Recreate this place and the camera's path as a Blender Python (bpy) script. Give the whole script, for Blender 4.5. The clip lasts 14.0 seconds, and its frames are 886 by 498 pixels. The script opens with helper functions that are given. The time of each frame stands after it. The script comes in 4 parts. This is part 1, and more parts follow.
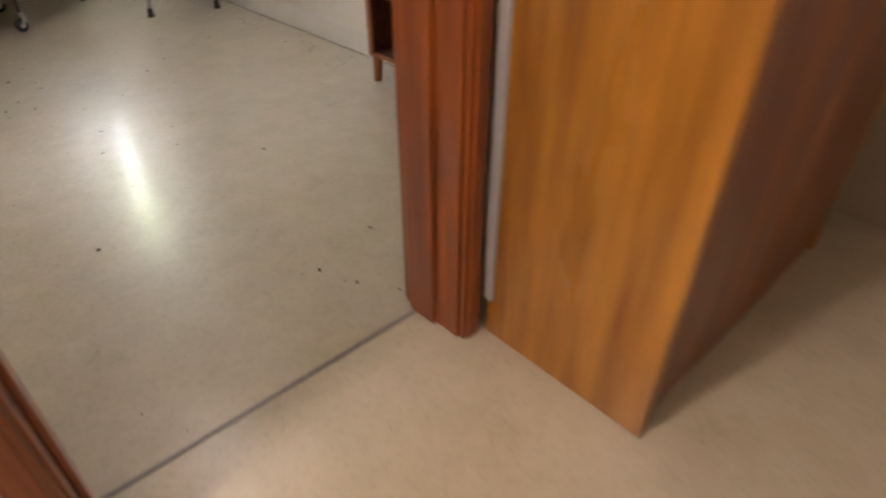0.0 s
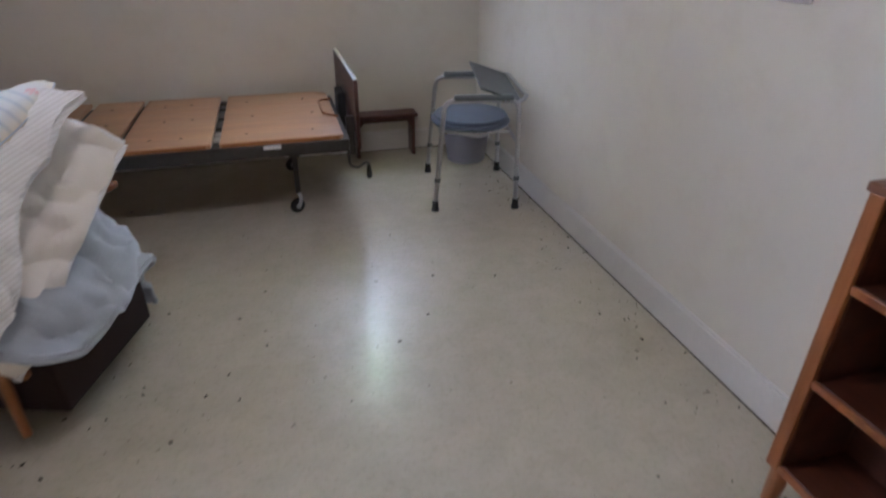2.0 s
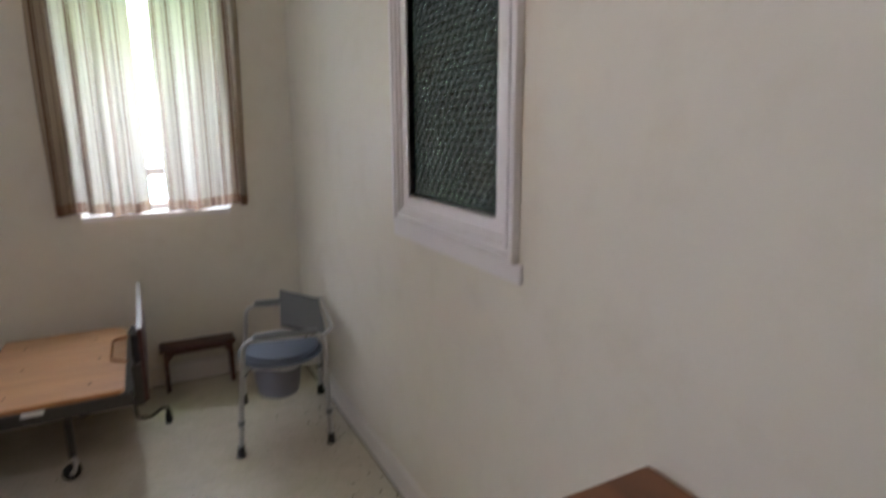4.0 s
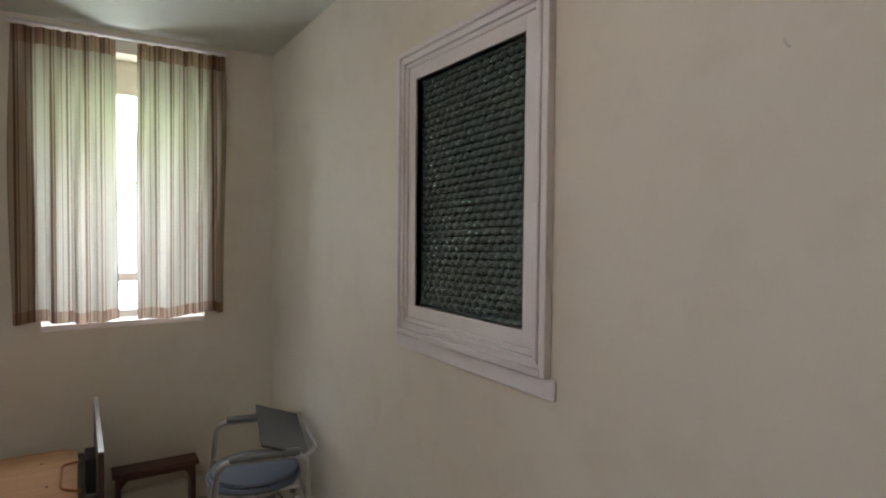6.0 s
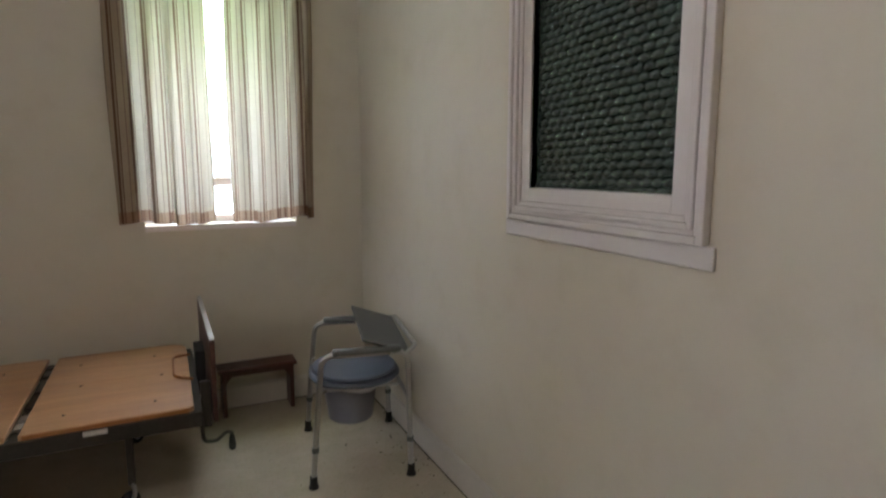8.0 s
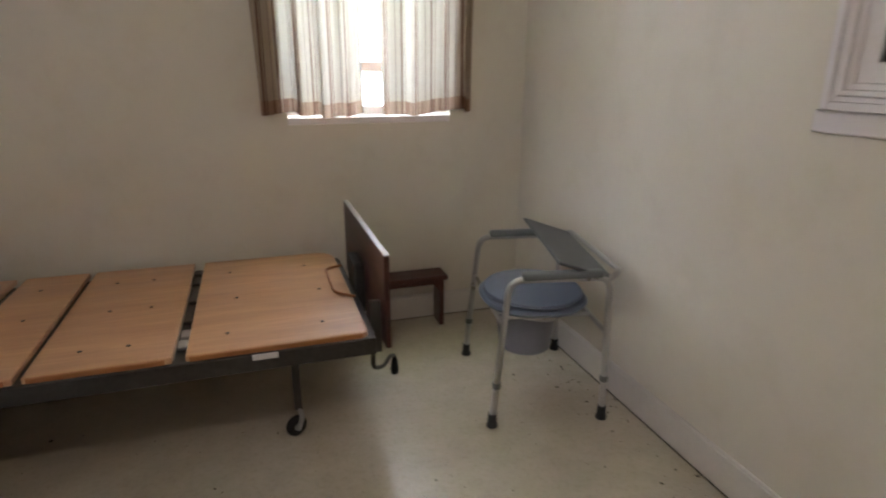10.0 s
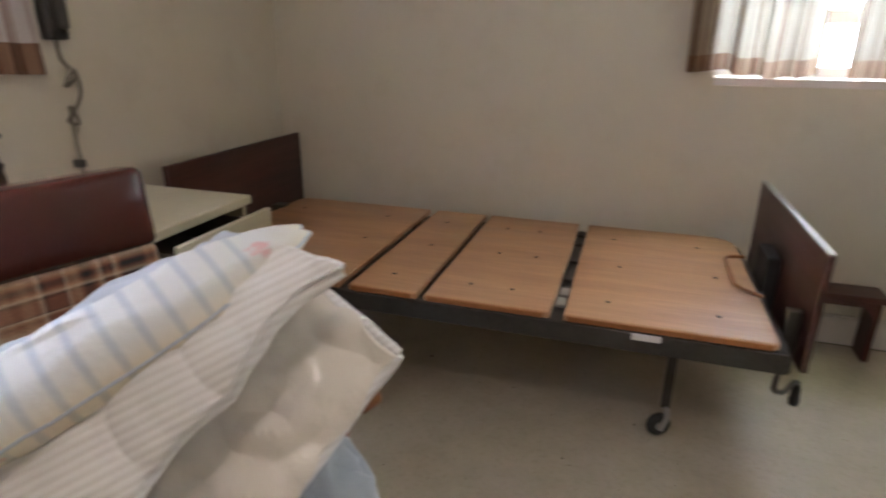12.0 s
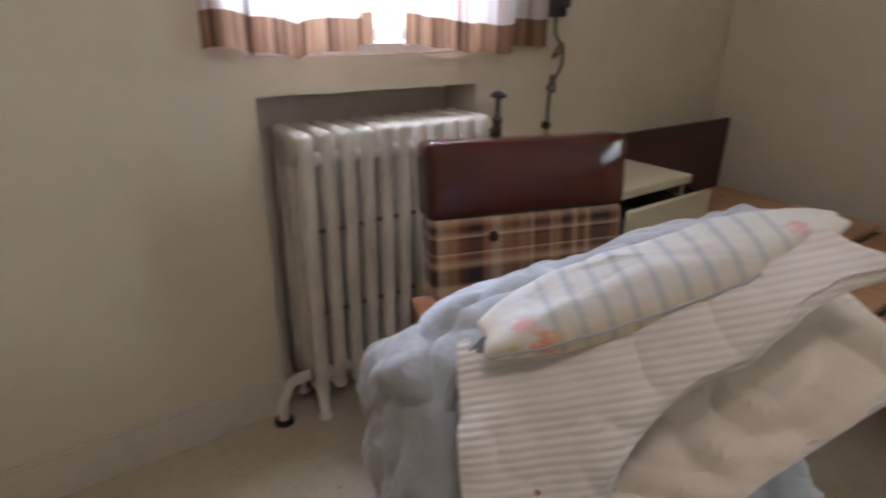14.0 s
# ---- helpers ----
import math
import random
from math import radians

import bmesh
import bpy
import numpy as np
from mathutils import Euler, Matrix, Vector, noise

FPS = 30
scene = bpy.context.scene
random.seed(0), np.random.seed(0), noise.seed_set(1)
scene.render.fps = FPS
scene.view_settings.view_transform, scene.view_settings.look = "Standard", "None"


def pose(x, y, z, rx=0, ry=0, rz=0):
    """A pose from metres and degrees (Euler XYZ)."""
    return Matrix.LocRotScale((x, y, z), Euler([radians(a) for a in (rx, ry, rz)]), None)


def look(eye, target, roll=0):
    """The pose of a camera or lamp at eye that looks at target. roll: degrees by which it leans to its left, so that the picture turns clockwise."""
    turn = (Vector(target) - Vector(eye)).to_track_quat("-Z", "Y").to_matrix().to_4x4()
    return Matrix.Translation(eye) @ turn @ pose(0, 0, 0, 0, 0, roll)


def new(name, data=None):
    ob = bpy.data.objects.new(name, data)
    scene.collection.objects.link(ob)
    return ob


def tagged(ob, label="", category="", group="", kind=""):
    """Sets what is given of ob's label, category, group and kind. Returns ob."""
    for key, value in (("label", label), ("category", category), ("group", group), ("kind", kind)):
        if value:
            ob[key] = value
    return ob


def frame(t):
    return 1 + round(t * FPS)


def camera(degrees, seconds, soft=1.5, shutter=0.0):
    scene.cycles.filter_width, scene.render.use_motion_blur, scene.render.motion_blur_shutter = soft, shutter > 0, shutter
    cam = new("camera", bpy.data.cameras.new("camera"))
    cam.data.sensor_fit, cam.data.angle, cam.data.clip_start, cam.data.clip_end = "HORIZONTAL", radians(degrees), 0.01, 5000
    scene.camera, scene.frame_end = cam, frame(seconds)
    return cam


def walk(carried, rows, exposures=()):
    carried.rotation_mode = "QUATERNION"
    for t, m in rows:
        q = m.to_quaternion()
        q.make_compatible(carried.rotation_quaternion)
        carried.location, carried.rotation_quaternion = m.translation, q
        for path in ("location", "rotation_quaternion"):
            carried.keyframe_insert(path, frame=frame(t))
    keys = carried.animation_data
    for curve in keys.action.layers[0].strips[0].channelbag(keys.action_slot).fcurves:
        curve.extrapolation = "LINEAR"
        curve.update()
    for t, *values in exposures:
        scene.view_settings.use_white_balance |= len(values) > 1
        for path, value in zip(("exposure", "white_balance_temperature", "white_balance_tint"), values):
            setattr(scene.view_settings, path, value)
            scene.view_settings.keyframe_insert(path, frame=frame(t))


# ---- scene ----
cam = camera(75.2, 14.0, soft=2.0, shutter=0.5)
PATH = [
    (0, (-0.081, -0.299, 1.014), (1.016, 0.886, -0.166), 0.0),
    (0.5, (0.136, 0.157, 0.984), (1.021, 1.453, -0.257), 0.6),
    (0.9, (0.272, 0.49, 0.975), (0.989, 1.899, -0.25), -0.3),
    (1, (0.294, 0.573, 1.004), (0.99, 1.978, -0.237), -0.5),
    (1.5, (0.384, 0.956, 1.097), (0.924, 2.425, -0.148), -0.2),
    (2, (0.488, 1.243, 1.303), (0.968, 2.932, 0.345), 0.3),
    (2.5, (0.658, 1.369, 1.293), (1.151, 3.08, 0.382), 0.3),
    (3, (0.745, 1.419, 1.383), (1.327, 3.144, 0.555), 0.1),
    (3.5, (0.84, 1.397, 1.411), (1.554, 3.126, 0.702), -0.1),
    (4, (0.923, 1.272, 1.578), (1.828, 3.004, 1.154), -0.3),
    (4.2, (0.903, 1.252, 1.611), (1.879, 2.971, 1.306), 0.1),
    (6.3, (0.762, 1.452, 1.571), (1.829, 3.143, 1.518), 0.5),
    (6.5, (0.747, 1.47, 1.557), (1.794, 3.173, 1.508), 0.6),
    (7, (0.706, 1.506, 1.526), (1.697, 3.242, 1.458), 0.4),
    (7.5, (0.676, 1.55, 1.449), (1.606, 3.316, 1.318), 0.3),
    (8, (0.702, 1.619, 1.385), (1.568, 3.4, 1.105), -0.0),
    (8.2, (0.683, 1.64, 1.362), (1.542, 3.413, 1.02), 0.0),
    (10.3, (0.442, 2.341, 1.28), (0.931, 4.18, 0.666), 0.1),
    (10.5, (0.447, 2.402, 1.253), (0.854, 4.262, 0.641), -0.0),
    (11, (0.437, 2.459, 1.23), (0.589, 4.359, 0.625), 0.1),
    (11.5, (0.429, 2.424, 1.202), (0.154, 4.301, 0.569), 0.2),
    (12, (0.316, 2.435, 1.199), (-0.257, 4.227, 0.522), 0.5),
    (12.5, (0.214, 2.437, 1.205), (-0.632, 4.112, 0.513), 0.8),
    (13, (0.155, 2.443, 1.198), (-0.91, 3.977, 0.481), 0.8),
    (13.5, (0.142, 2.369, 1.202), (-1.133, 3.722, 0.464), 0.9),
    (14, (0.147, 2.221, 1.19), (-1.336, 3.335, 0.441), 1.0),
]
EXPOSURES = [(0.0, 0.32, 6300, 20), (0.5, 0.25, 6250, 20), (1.0, -0.05, 5850, 20), (1.5, -0.12, 5900, 22), (2.0, -0.05, 5200, 22), (3.0, -0.05, 5350, 21), (4.0, -0.34, 5700, 19), (4.2, -0.36, 5750, 19), (6.3, -0.74, 6050, 17), (8.2, -0.6, 6050, 16), (10.3, -0.14, 6050, 19), (12.0, 0.08, 5900, 19), (14.0, -0.28, 6050, 21)]
walk(cam, [(t, look(eye, target, roll)) for t, eye, target, roll in PATH], EXPOSURES)

# ---- world, light, exposure ----
world = bpy.data.worlds.new("world")
scene.world = world
world.use_nodes = True
wn = world.node_tree
sky = wn.nodes.new("ShaderNodeTexSky")
sky.sky_type, sky.sun_disc = "NISHITA", False
sky.sun_elevation, sky.sun_rotation = radians(48), radians(200)
wn.nodes["Background"].inputs["Strength"].default_value = 0.12
wn.links.new(sky.outputs[0], wn.nodes["Background"].inputs["Color"])


def area_lamp(name, m, sx, sy, power, color):
    data = bpy.data.lights.new(name, "AREA")
    data.shape, data.size, data.size_y, data.energy, data.color = "RECTANGLE", sx, sy, power, color
    ob = new(name, data)
    ob.matrix_world = m
    return ob


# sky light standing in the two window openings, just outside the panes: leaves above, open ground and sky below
N_HIGH, N_LOW, W_POWER, HALL_POWER, FILL_POWER = 40.0, 135.0, 430.0, 80.0, 21.0
area_lamp("sky_light_north", look((1.005, 5.36, 2.20), (1.005, 4.0, 2.05)), 0.86, 0.66, N_HIGH, (0.74, 1.0, 0.54))
area_lamp("sky_light_north", look((1.005, 5.36, 1.45), (1.005, 4.0, 1.30)), 0.86, 0.80, N_LOW, (0.90, 0.95, 1.0))
area_lamp("sky_light_west", look((-1.86, 3.17, 1.95), (-0.3, 3.17, 1.5)), 1.2, 1.5, W_POWER, (0.84, 0.93, 1.0))
HALL_LAMP, FILL_LAMP = (-0.95, 0.28, 2.30), (0.34, 2.35, 2.36)


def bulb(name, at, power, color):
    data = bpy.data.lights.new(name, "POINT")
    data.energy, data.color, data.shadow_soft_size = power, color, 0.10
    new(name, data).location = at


bulb("hall_bulb", HALL_LAMP, HALL_POWER, (1.0, 0.85, 0.70))
# unseen bedroom bulb, added as warm fill for bedding and walls
bulb("room_fill_bulb", FILL_LAMP, FILL_POWER, (1.0, 0.83, 0.66))

# ---- materials ----


def nodes_of(name):
    m = bpy.data.materials.new(name)
    m.use_nodes = True
    nt = m.node_tree
    return m, nt, nt.nodes["Principled BSDF"]


def node(nt, kind, **values):
    n = nt.nodes.new(kind)
    for key, value in values.items():
        n.inputs[key.replace("_", " ")].default_value = value
    return n


def coords(nt, scale=(1, 1, 1), rot=(0, 0, 0), space="Object"):
    c = nt.nodes.new("ShaderNodeTexCoord")
    mp = nt.nodes.new("ShaderNodeMapping")
    mp.inputs["Scale"].default_value, mp.inputs["Rotation"].default_value = scale, [radians(a) for a in rot]
    nt.links.new(c.outputs[space], mp.inputs["Vector"])
    return mp.outputs[0]


def ramp(nt, fac, stops):
    r = nt.nodes.new("ShaderNodeValToRGB")
    while len(r.color_ramp.elements) < len(stops):
        r.color_ramp.elements.new(0.5)
    for e, (p, c) in zip(r.color_ramp.elements, stops):
        e.position, e.color = p, (*c, 1)
    nt.links.new(fac, r.inputs[0])
    return r.outputs[0]


def mixed(nt, kind, fac, a, b):
    n = nt.nodes.new("ShaderNodeMix")
    n.data_type, n.blend_type = "RGBA", kind
    for socket, value in ((n.inputs[0], fac), (n.inputs[6], a), (n.inputs[7], b)):
        if isinstance(value, (int, float)):
            socket.default_value = value
        elif isinstance(value, tuple):
            socket.default_value = (*value, 1)
        else:
            nt.links.new(value, socket)
    return n.outputs[2]


def bumped(nt, bsdf, height, strength=0.2, distance=0.002):
    b = nt.nodes.new("ShaderNodeBump")
    b.inputs["Strength"].default_value, b.inputs["Distance"].default_value = strength, distance
    nt.links.new(height, b.inputs["Height"])
    nt.links.new(b.outputs[0], bsdf.inputs["Normal"])


def tex(nt, vec, scale, detail=4.0, rough=0.55, kind="ShaderNodeTexNoise"):
    n = nt.nodes.new(kind)
    n.inputs["Scale"].default_value = scale
    if kind == "ShaderNodeTexNoise":
        n.inputs["Detail"].default_value, n.inputs["Roughness"].default_value = detail, rough
    nt.links.new(vec, n.inputs["Vector"])
    return n.outputs[0]


def plain(name, color, rough=0.6, metal=0.0, var=0.12, big=3.0, fine=60.0, bump=0.12, spec=0.5, rvar=0.1):
    """Paint, plastic, metal or cloth: variation at two scales in colour and gloss, and a fine relief."""
    m, nt, b = nodes_of(name)
    v = coords(nt)
    n1, n2 = tex(nt, v, big), tex(nt, v, fine)
    dark = tuple(c * (1 - var) for c in color)
    light = tuple(min(1, c * (1 + var * 0.6)) for c in color)
    c1 = ramp(nt, n1, [(0.3, dark), (0.7, light)])
    c2 = ramp(nt, n2, [(0.35, (1 - var * 0.5,) * 3), (0.65, (1.0, 1.0, 1.0))])
    nt.links.new(mixed(nt, "MULTIPLY", 1.0, c1, c2), b.inputs["Base Color"])
    mr = node(nt, "ShaderNodeMapRange", To_Min=max(0.02, rough - rvar), To_Max=min(1, rough + rvar))
    nt.links.new(n1, mr.inputs[0])
    nt.links.new(mr.outputs[0], b.inputs["Roughness"])
    b.inputs["Metallic"].default_value = metal
    b.inputs["Specular IOR Level"].default_value = spec
    if bump:
        bumped(nt, b, n2, bump, 0.0015)
    return m


def wood(name, dark, light, axis="Z", rough=0.35, scale=1.0, knots=False, coat=0.0):
    m, nt, b = nodes_of(name)
    s = {"X": (1.2, 16, 16), "Y": (16, 1.2, 16), "Z": (16, 16, 1.2)}[axis]
    v = coords(nt, tuple(k * scale for k in s))
    big = tex(nt, v, 1.0, 6, 0.6)
    fine = tex(nt, v, 6.0, 3, 0.7)
    bs = {"X": (0.2, 1, 1), "Y": (1, 0.2, 1), "Z": (1, 1, 0.2)}[axis]
    blotch = tex(nt, coords(nt, bs), 9.0, 2)
    c = ramp(nt, big, [(0.28, dark), (0.5, tuple((p + q) / 2 for p, q in zip(dark, light))), (0.72, light)])
    c = mixed(nt, "MULTIPLY", 0.5, c, ramp(nt, fine, [(0.3, (0.6, 0.55, 0.5)), (0.7, (1, 1, 1))]))
    c = mixed(nt, "MULTIPLY", 0.45, c, ramp(nt, blotch, [(0.25, (0.42, 0.36, 0.3)), (0.7, (1, 1, 1))]))
    nt.links.new(c, b.inputs["Base Color"])
    mr = node(nt, "ShaderNodeMapRange", To_Min=rough - 0.1, To_Max=rough + 0.15)
    nt.links.new(blotch, mr.inputs[0])
    nt.links.new(mr.outputs[0], b.inputs["Roughness"])
    b.inputs["Coat Weight"].default_value = coat
    b.inputs["Coat Roughness"].default_value = 0.25
    bumped(nt, b, fine, 0.12, 0.001)
    return m


def floor_material():
    m, nt, b = nodes_of("worn_linoleum")
    v = coords(nt)
    chips = tex(nt, v, 55.0, 3, 0.7)
    marble = tex(nt, v, 9.0, 6, 0.65)
    patches = tex(nt, v, 1.3, 3, 0.45)
    dirt = tex(nt, coords(nt, (1, 1, 1), (0, 0, 35)), 3.7, 8, 0.72)
    spots = tex(nt, v, 26.0, 2, 0.5)
    c = ramp(nt, marble, [(0.3, (0.445, 0.395, 0.295)), (0.7, (0.52, 0.465, 0.365))])
    c = mixed(nt, "MULTIPLY", 0.38, c, ramp(nt, chips, [(0.32, (0.72, 0.68, 0.6)), (0.5, (1, 1, 1)), (0.75, (1.0, 0.98, 0.95))]))
    c = mixed(nt, "MULTIPLY", 0.5, c, ramp(nt, patches, [(0.3, (0.86, 0.83, 0.76)), (0.6, (1, 1, 1))]))
    c = mixed(nt, "MULTIPLY", 0.35, c, ramp(nt, dirt, [(0.15, (0.5, 0.43, 0.33)), (0.47, (1, 1, 1))]))
    c = mixed(nt, "MULTIPLY", 0.8, c, ramp(nt, spots, [(0.19, (0.4, 0.34, 0.26)), (0.25, (1, 1, 1))]))
    nt.links.new(c, b.inputs["Base Color"])
    r = ramp(nt, tex(nt, v, 2.2, 2, 0.4), [(0.3, (0.40,) * 3), (0.7, (0.31,) * 3)])
    nt.links.new(r, b.inputs["Roughness"])
    b.inputs["Specular IOR Level"].default_value = 0.55
    b.inputs["Coat Weight"].default_value = 0.7
    b.inputs["Coat Roughness"].default_value = 0.195
    b.inputs["Coat IOR"].default_value = 1.55
    bumped(nt, b, tex(nt, v, 14.0, 3), 0.10, 0.002)
    return m


def wall_material(name, color):
    m, nt, b = nodes_of(name)
    v = coords(nt)
    big, mid, fine = tex(nt, v, 0.9, 4), tex(nt, v, 5.0, 6, 0.65), tex(nt, v, 160.0, 2)
    c = ramp(nt, big, [(0.3, tuple(k * 0.93 for k in color)), (0.7, color)])
    c = mixed(nt, "MULTIPLY", 0.35, c, ramp(nt, mid, [(0.28, (0.85, 0.82, 0.76)), (0.5, (1, 1, 1))]))
    nt.links.new(c, b.inputs["Base Color"])
    b.inputs["Roughness"].default_value = 0.55
    b.inputs["Specular IOR Level"].default_value = 0.3
    bumped(nt, b, mixed(nt, "MIX", 0.5, fine, tex(nt, v, 22.0, 3)), 0.08, 0.003)
    return m


def stripes(nt, coord, scale, seed, stops):
    """Uneven woven stripes along one axis: a one-dimensional noise, cut into bands of yarn colours."""
    n = nt.nodes.new("ShaderNodeTexNoise")
    n.noise_dimensions = "1D"
    n.inputs["Scale"].default_value, n.inputs["Detail"].default_value = scale, 2.0
    ad = nt.nodes.new("ShaderNodeMath")
    ad.inputs[1].default_value = seed
    nt.links.new(coord, ad.inputs[0])
    nt.links.new(ad.outputs[0], n.inputs["W"])
    r = nt.nodes.new("ShaderNodeValToRGB")
    r.color_ramp.interpolation = "LINEAR"
    while len(r.color_ramp.elements) < len(stops):
        r.color_ramp.elements.new(0.5)
    for e, (p, c) in zip(r.color_ramp.elements, stops):
        e.position, e.color = p, (*c, 1)
    nt.links.new(n.outputs[0], r.inputs[0])
    return r.outputs[0]


YARN = [(0.0, 0), (0.03, 0.75), (0.09, 0), (0.15, 0.5), (0.185, 0), (0.40, 0.3), (0.44, 0), (0.56, 0.85), (0.63, 0.3), (0.68, 0.85), (0.71, 0), (0.88, 0.4), (0.92, 0)]


def curtain_material(name, axis, base, band, through_amount, repeat, hem=False, face_shade=(1, 1, 1)):
    """Loose linen with groups of thin brown warp stripes every repeat metres; the hem is double cloth with cross bars."""
    m, nt, b = nodes_of(name)
    sep = nt.nodes.new("ShaderNodeSeparateXYZ")
    nt.links.new(coords(nt), sep.inputs[0])

    def bars(coord, every):
        q = nt.nodes.new("ShaderNodeMath")
        q.operation = "DIVIDE"
        q.inputs[1].default_value = every
        nt.links.new(coord, q.inputs[0])
        fr = nt.nodes.new("ShaderNodeMath")
        fr.operation = "FRACT"
        nt.links.new(q.outputs[0], fr.inputs[0])
        r = nt.nodes.new("ShaderNodeValToRGB")
        r.color_ramp.interpolation = "CONSTANT"
        while len(r.color_ramp.elements) < len(YARN):
            r.color_ramp.elements.new(0.5)
        for e, (p, k) in zip(r.color_ramp.elements, YARN):
            e.position, e.color = p, (k, k, k, 1)
        nt.links.new(fr.outputs[0], r.inputs[0])
        return r.outputs[0]

    c = mixed(nt, "MIX", bars(sep.outputs[axis], repeat), base, band)
    if hem:
        c = mixed(nt, "MULTIPLY", 0.75, c, ramp(nt, bars(sep.outputs[axis], repeat * 1.9), [(0.0, (1.0, 0.95, 0.9)), (0.6, (0.42, 0.27, 0.2))]))
    v = coords(nt)
    slub = tex(nt, coords(nt, (9, 9, 160)), 4.0, 2)
    weave = tex(nt, v, 420.0, 1)
    c = mixed(nt, "MULTIPLY", 0.35, c, ramp(nt, weave, [(0.35, (0.7, 0.7, 0.7)), (0.6, (1, 1, 1))]))
    c = mixed(nt, "MULTIPLY", 0.3, c, ramp(nt, slub, [(0.35, (0.78, 0.76, 0.72)), (0.6, (1, 1, 1))]))
    # reflected colour multiplied down: paints the shade of cloth that lacks backlight
    nt.links.new(mixed(nt, "MULTIPLY", 1.0, c, face_shade), b.inputs["Base Color"])
    b.inputs["Roughness"].default_value = 0.9
    b.inputs["Specular IOR Level"].default_value = 0.1
    tr = nt.nodes.new("ShaderNodeBsdfTranslucent")
    nt.links.new(c, tr.inputs["Color"])
    mx = nt.nodes.new("ShaderNodeMixShader")
    mx.inputs[0].default_value = through_amount
    nt.links.new(b.outputs[0], mx.inputs[1])
    nt.links.new(tr.outputs[0], mx.inputs[2])
    nt.links.new(mx.outputs[0], nt.nodes["Material Output"].inputs["Surface"])
    return m


def plaid_material():
    m, nt, b = nodes_of("brown_plaid_wool")
    sep = nt.nodes.new("ShaderNodeSeparateXYZ")
    nt.links.new(coords(nt), sep.inputs[0])
    tan, rust, dark = (0.46, 0.26, 0.14), (0.20, 0.065, 0.03), (0.012, 0.007, 0.006)
    st = [(0.40, dark), (0.44, rust), (0.5, tan), (0.56, (0.72, 0.56, 0.40)), (0.60, dark), (0.64, rust)]
    c = mixed(nt, "MIX", 0.5, stripes(nt, sep.outputs[1], 11.0, 2.2, st), stripes(nt, sep.outputs[2], 11.0, 7.9, st))
    fine = tex(nt, coords(nt, (1, 1, 3)), 180.0, 2)
    c = mixed(nt, "MULTIPLY", 0.7, c, ramp(nt, fine, [(0.35, (0.45, 0.42, 0.4)), (0.65, (1, 1, 1))]))
    nt.links.new(c, b.inputs["Base Color"])
    b.inputs["Roughness"].default_value = 0.95
    b.inputs["Sheen Weight"].default_value = 0.3
    bumped(nt, b, fine, 0.5, 0.003)
    return m


def cloth(name, color, rib=None, ribs=0.0, var=0.1, rough=0.85, sheen=0.2, fine=220.0, rel=0.35):
    m, nt, b = nodes_of(name)
    v = coords(nt)
    c = ramp(nt, tex(nt, v, 7.0, 4), [(0.3, tuple(k * (1 - var) for k in color)), (0.7, color)])
    weave = tex(nt, v, fine, 2)
    height = weave
    if rib is not None:
        w = nt.nodes.new("ShaderNodeTexWave")
        w.inputs["Scale"].default_value, w.inputs["Distortion"].default_value = ribs, 0.1
        nt.links.new(coords(nt, (1, 1, 1), rib), w.inputs["Vector"])
        height = mixed(nt, "MIX", 0.75, weave, w.outputs[0])
        c = mixed(nt, "MULTIPLY", 0.30, c, ramp(nt, w.outputs[0], [(0.2, (0.72, 0.7, 0.66)), (0.6, (1, 1, 1))]))
    nt.links.new(c, b.inputs["Base Color"])
    b.inputs["Roughness"].default_value, b.inputs["Sheen Weight"].default_value = rough, sheen
    bumped(nt, b, height, rel, 0.004)
    return m


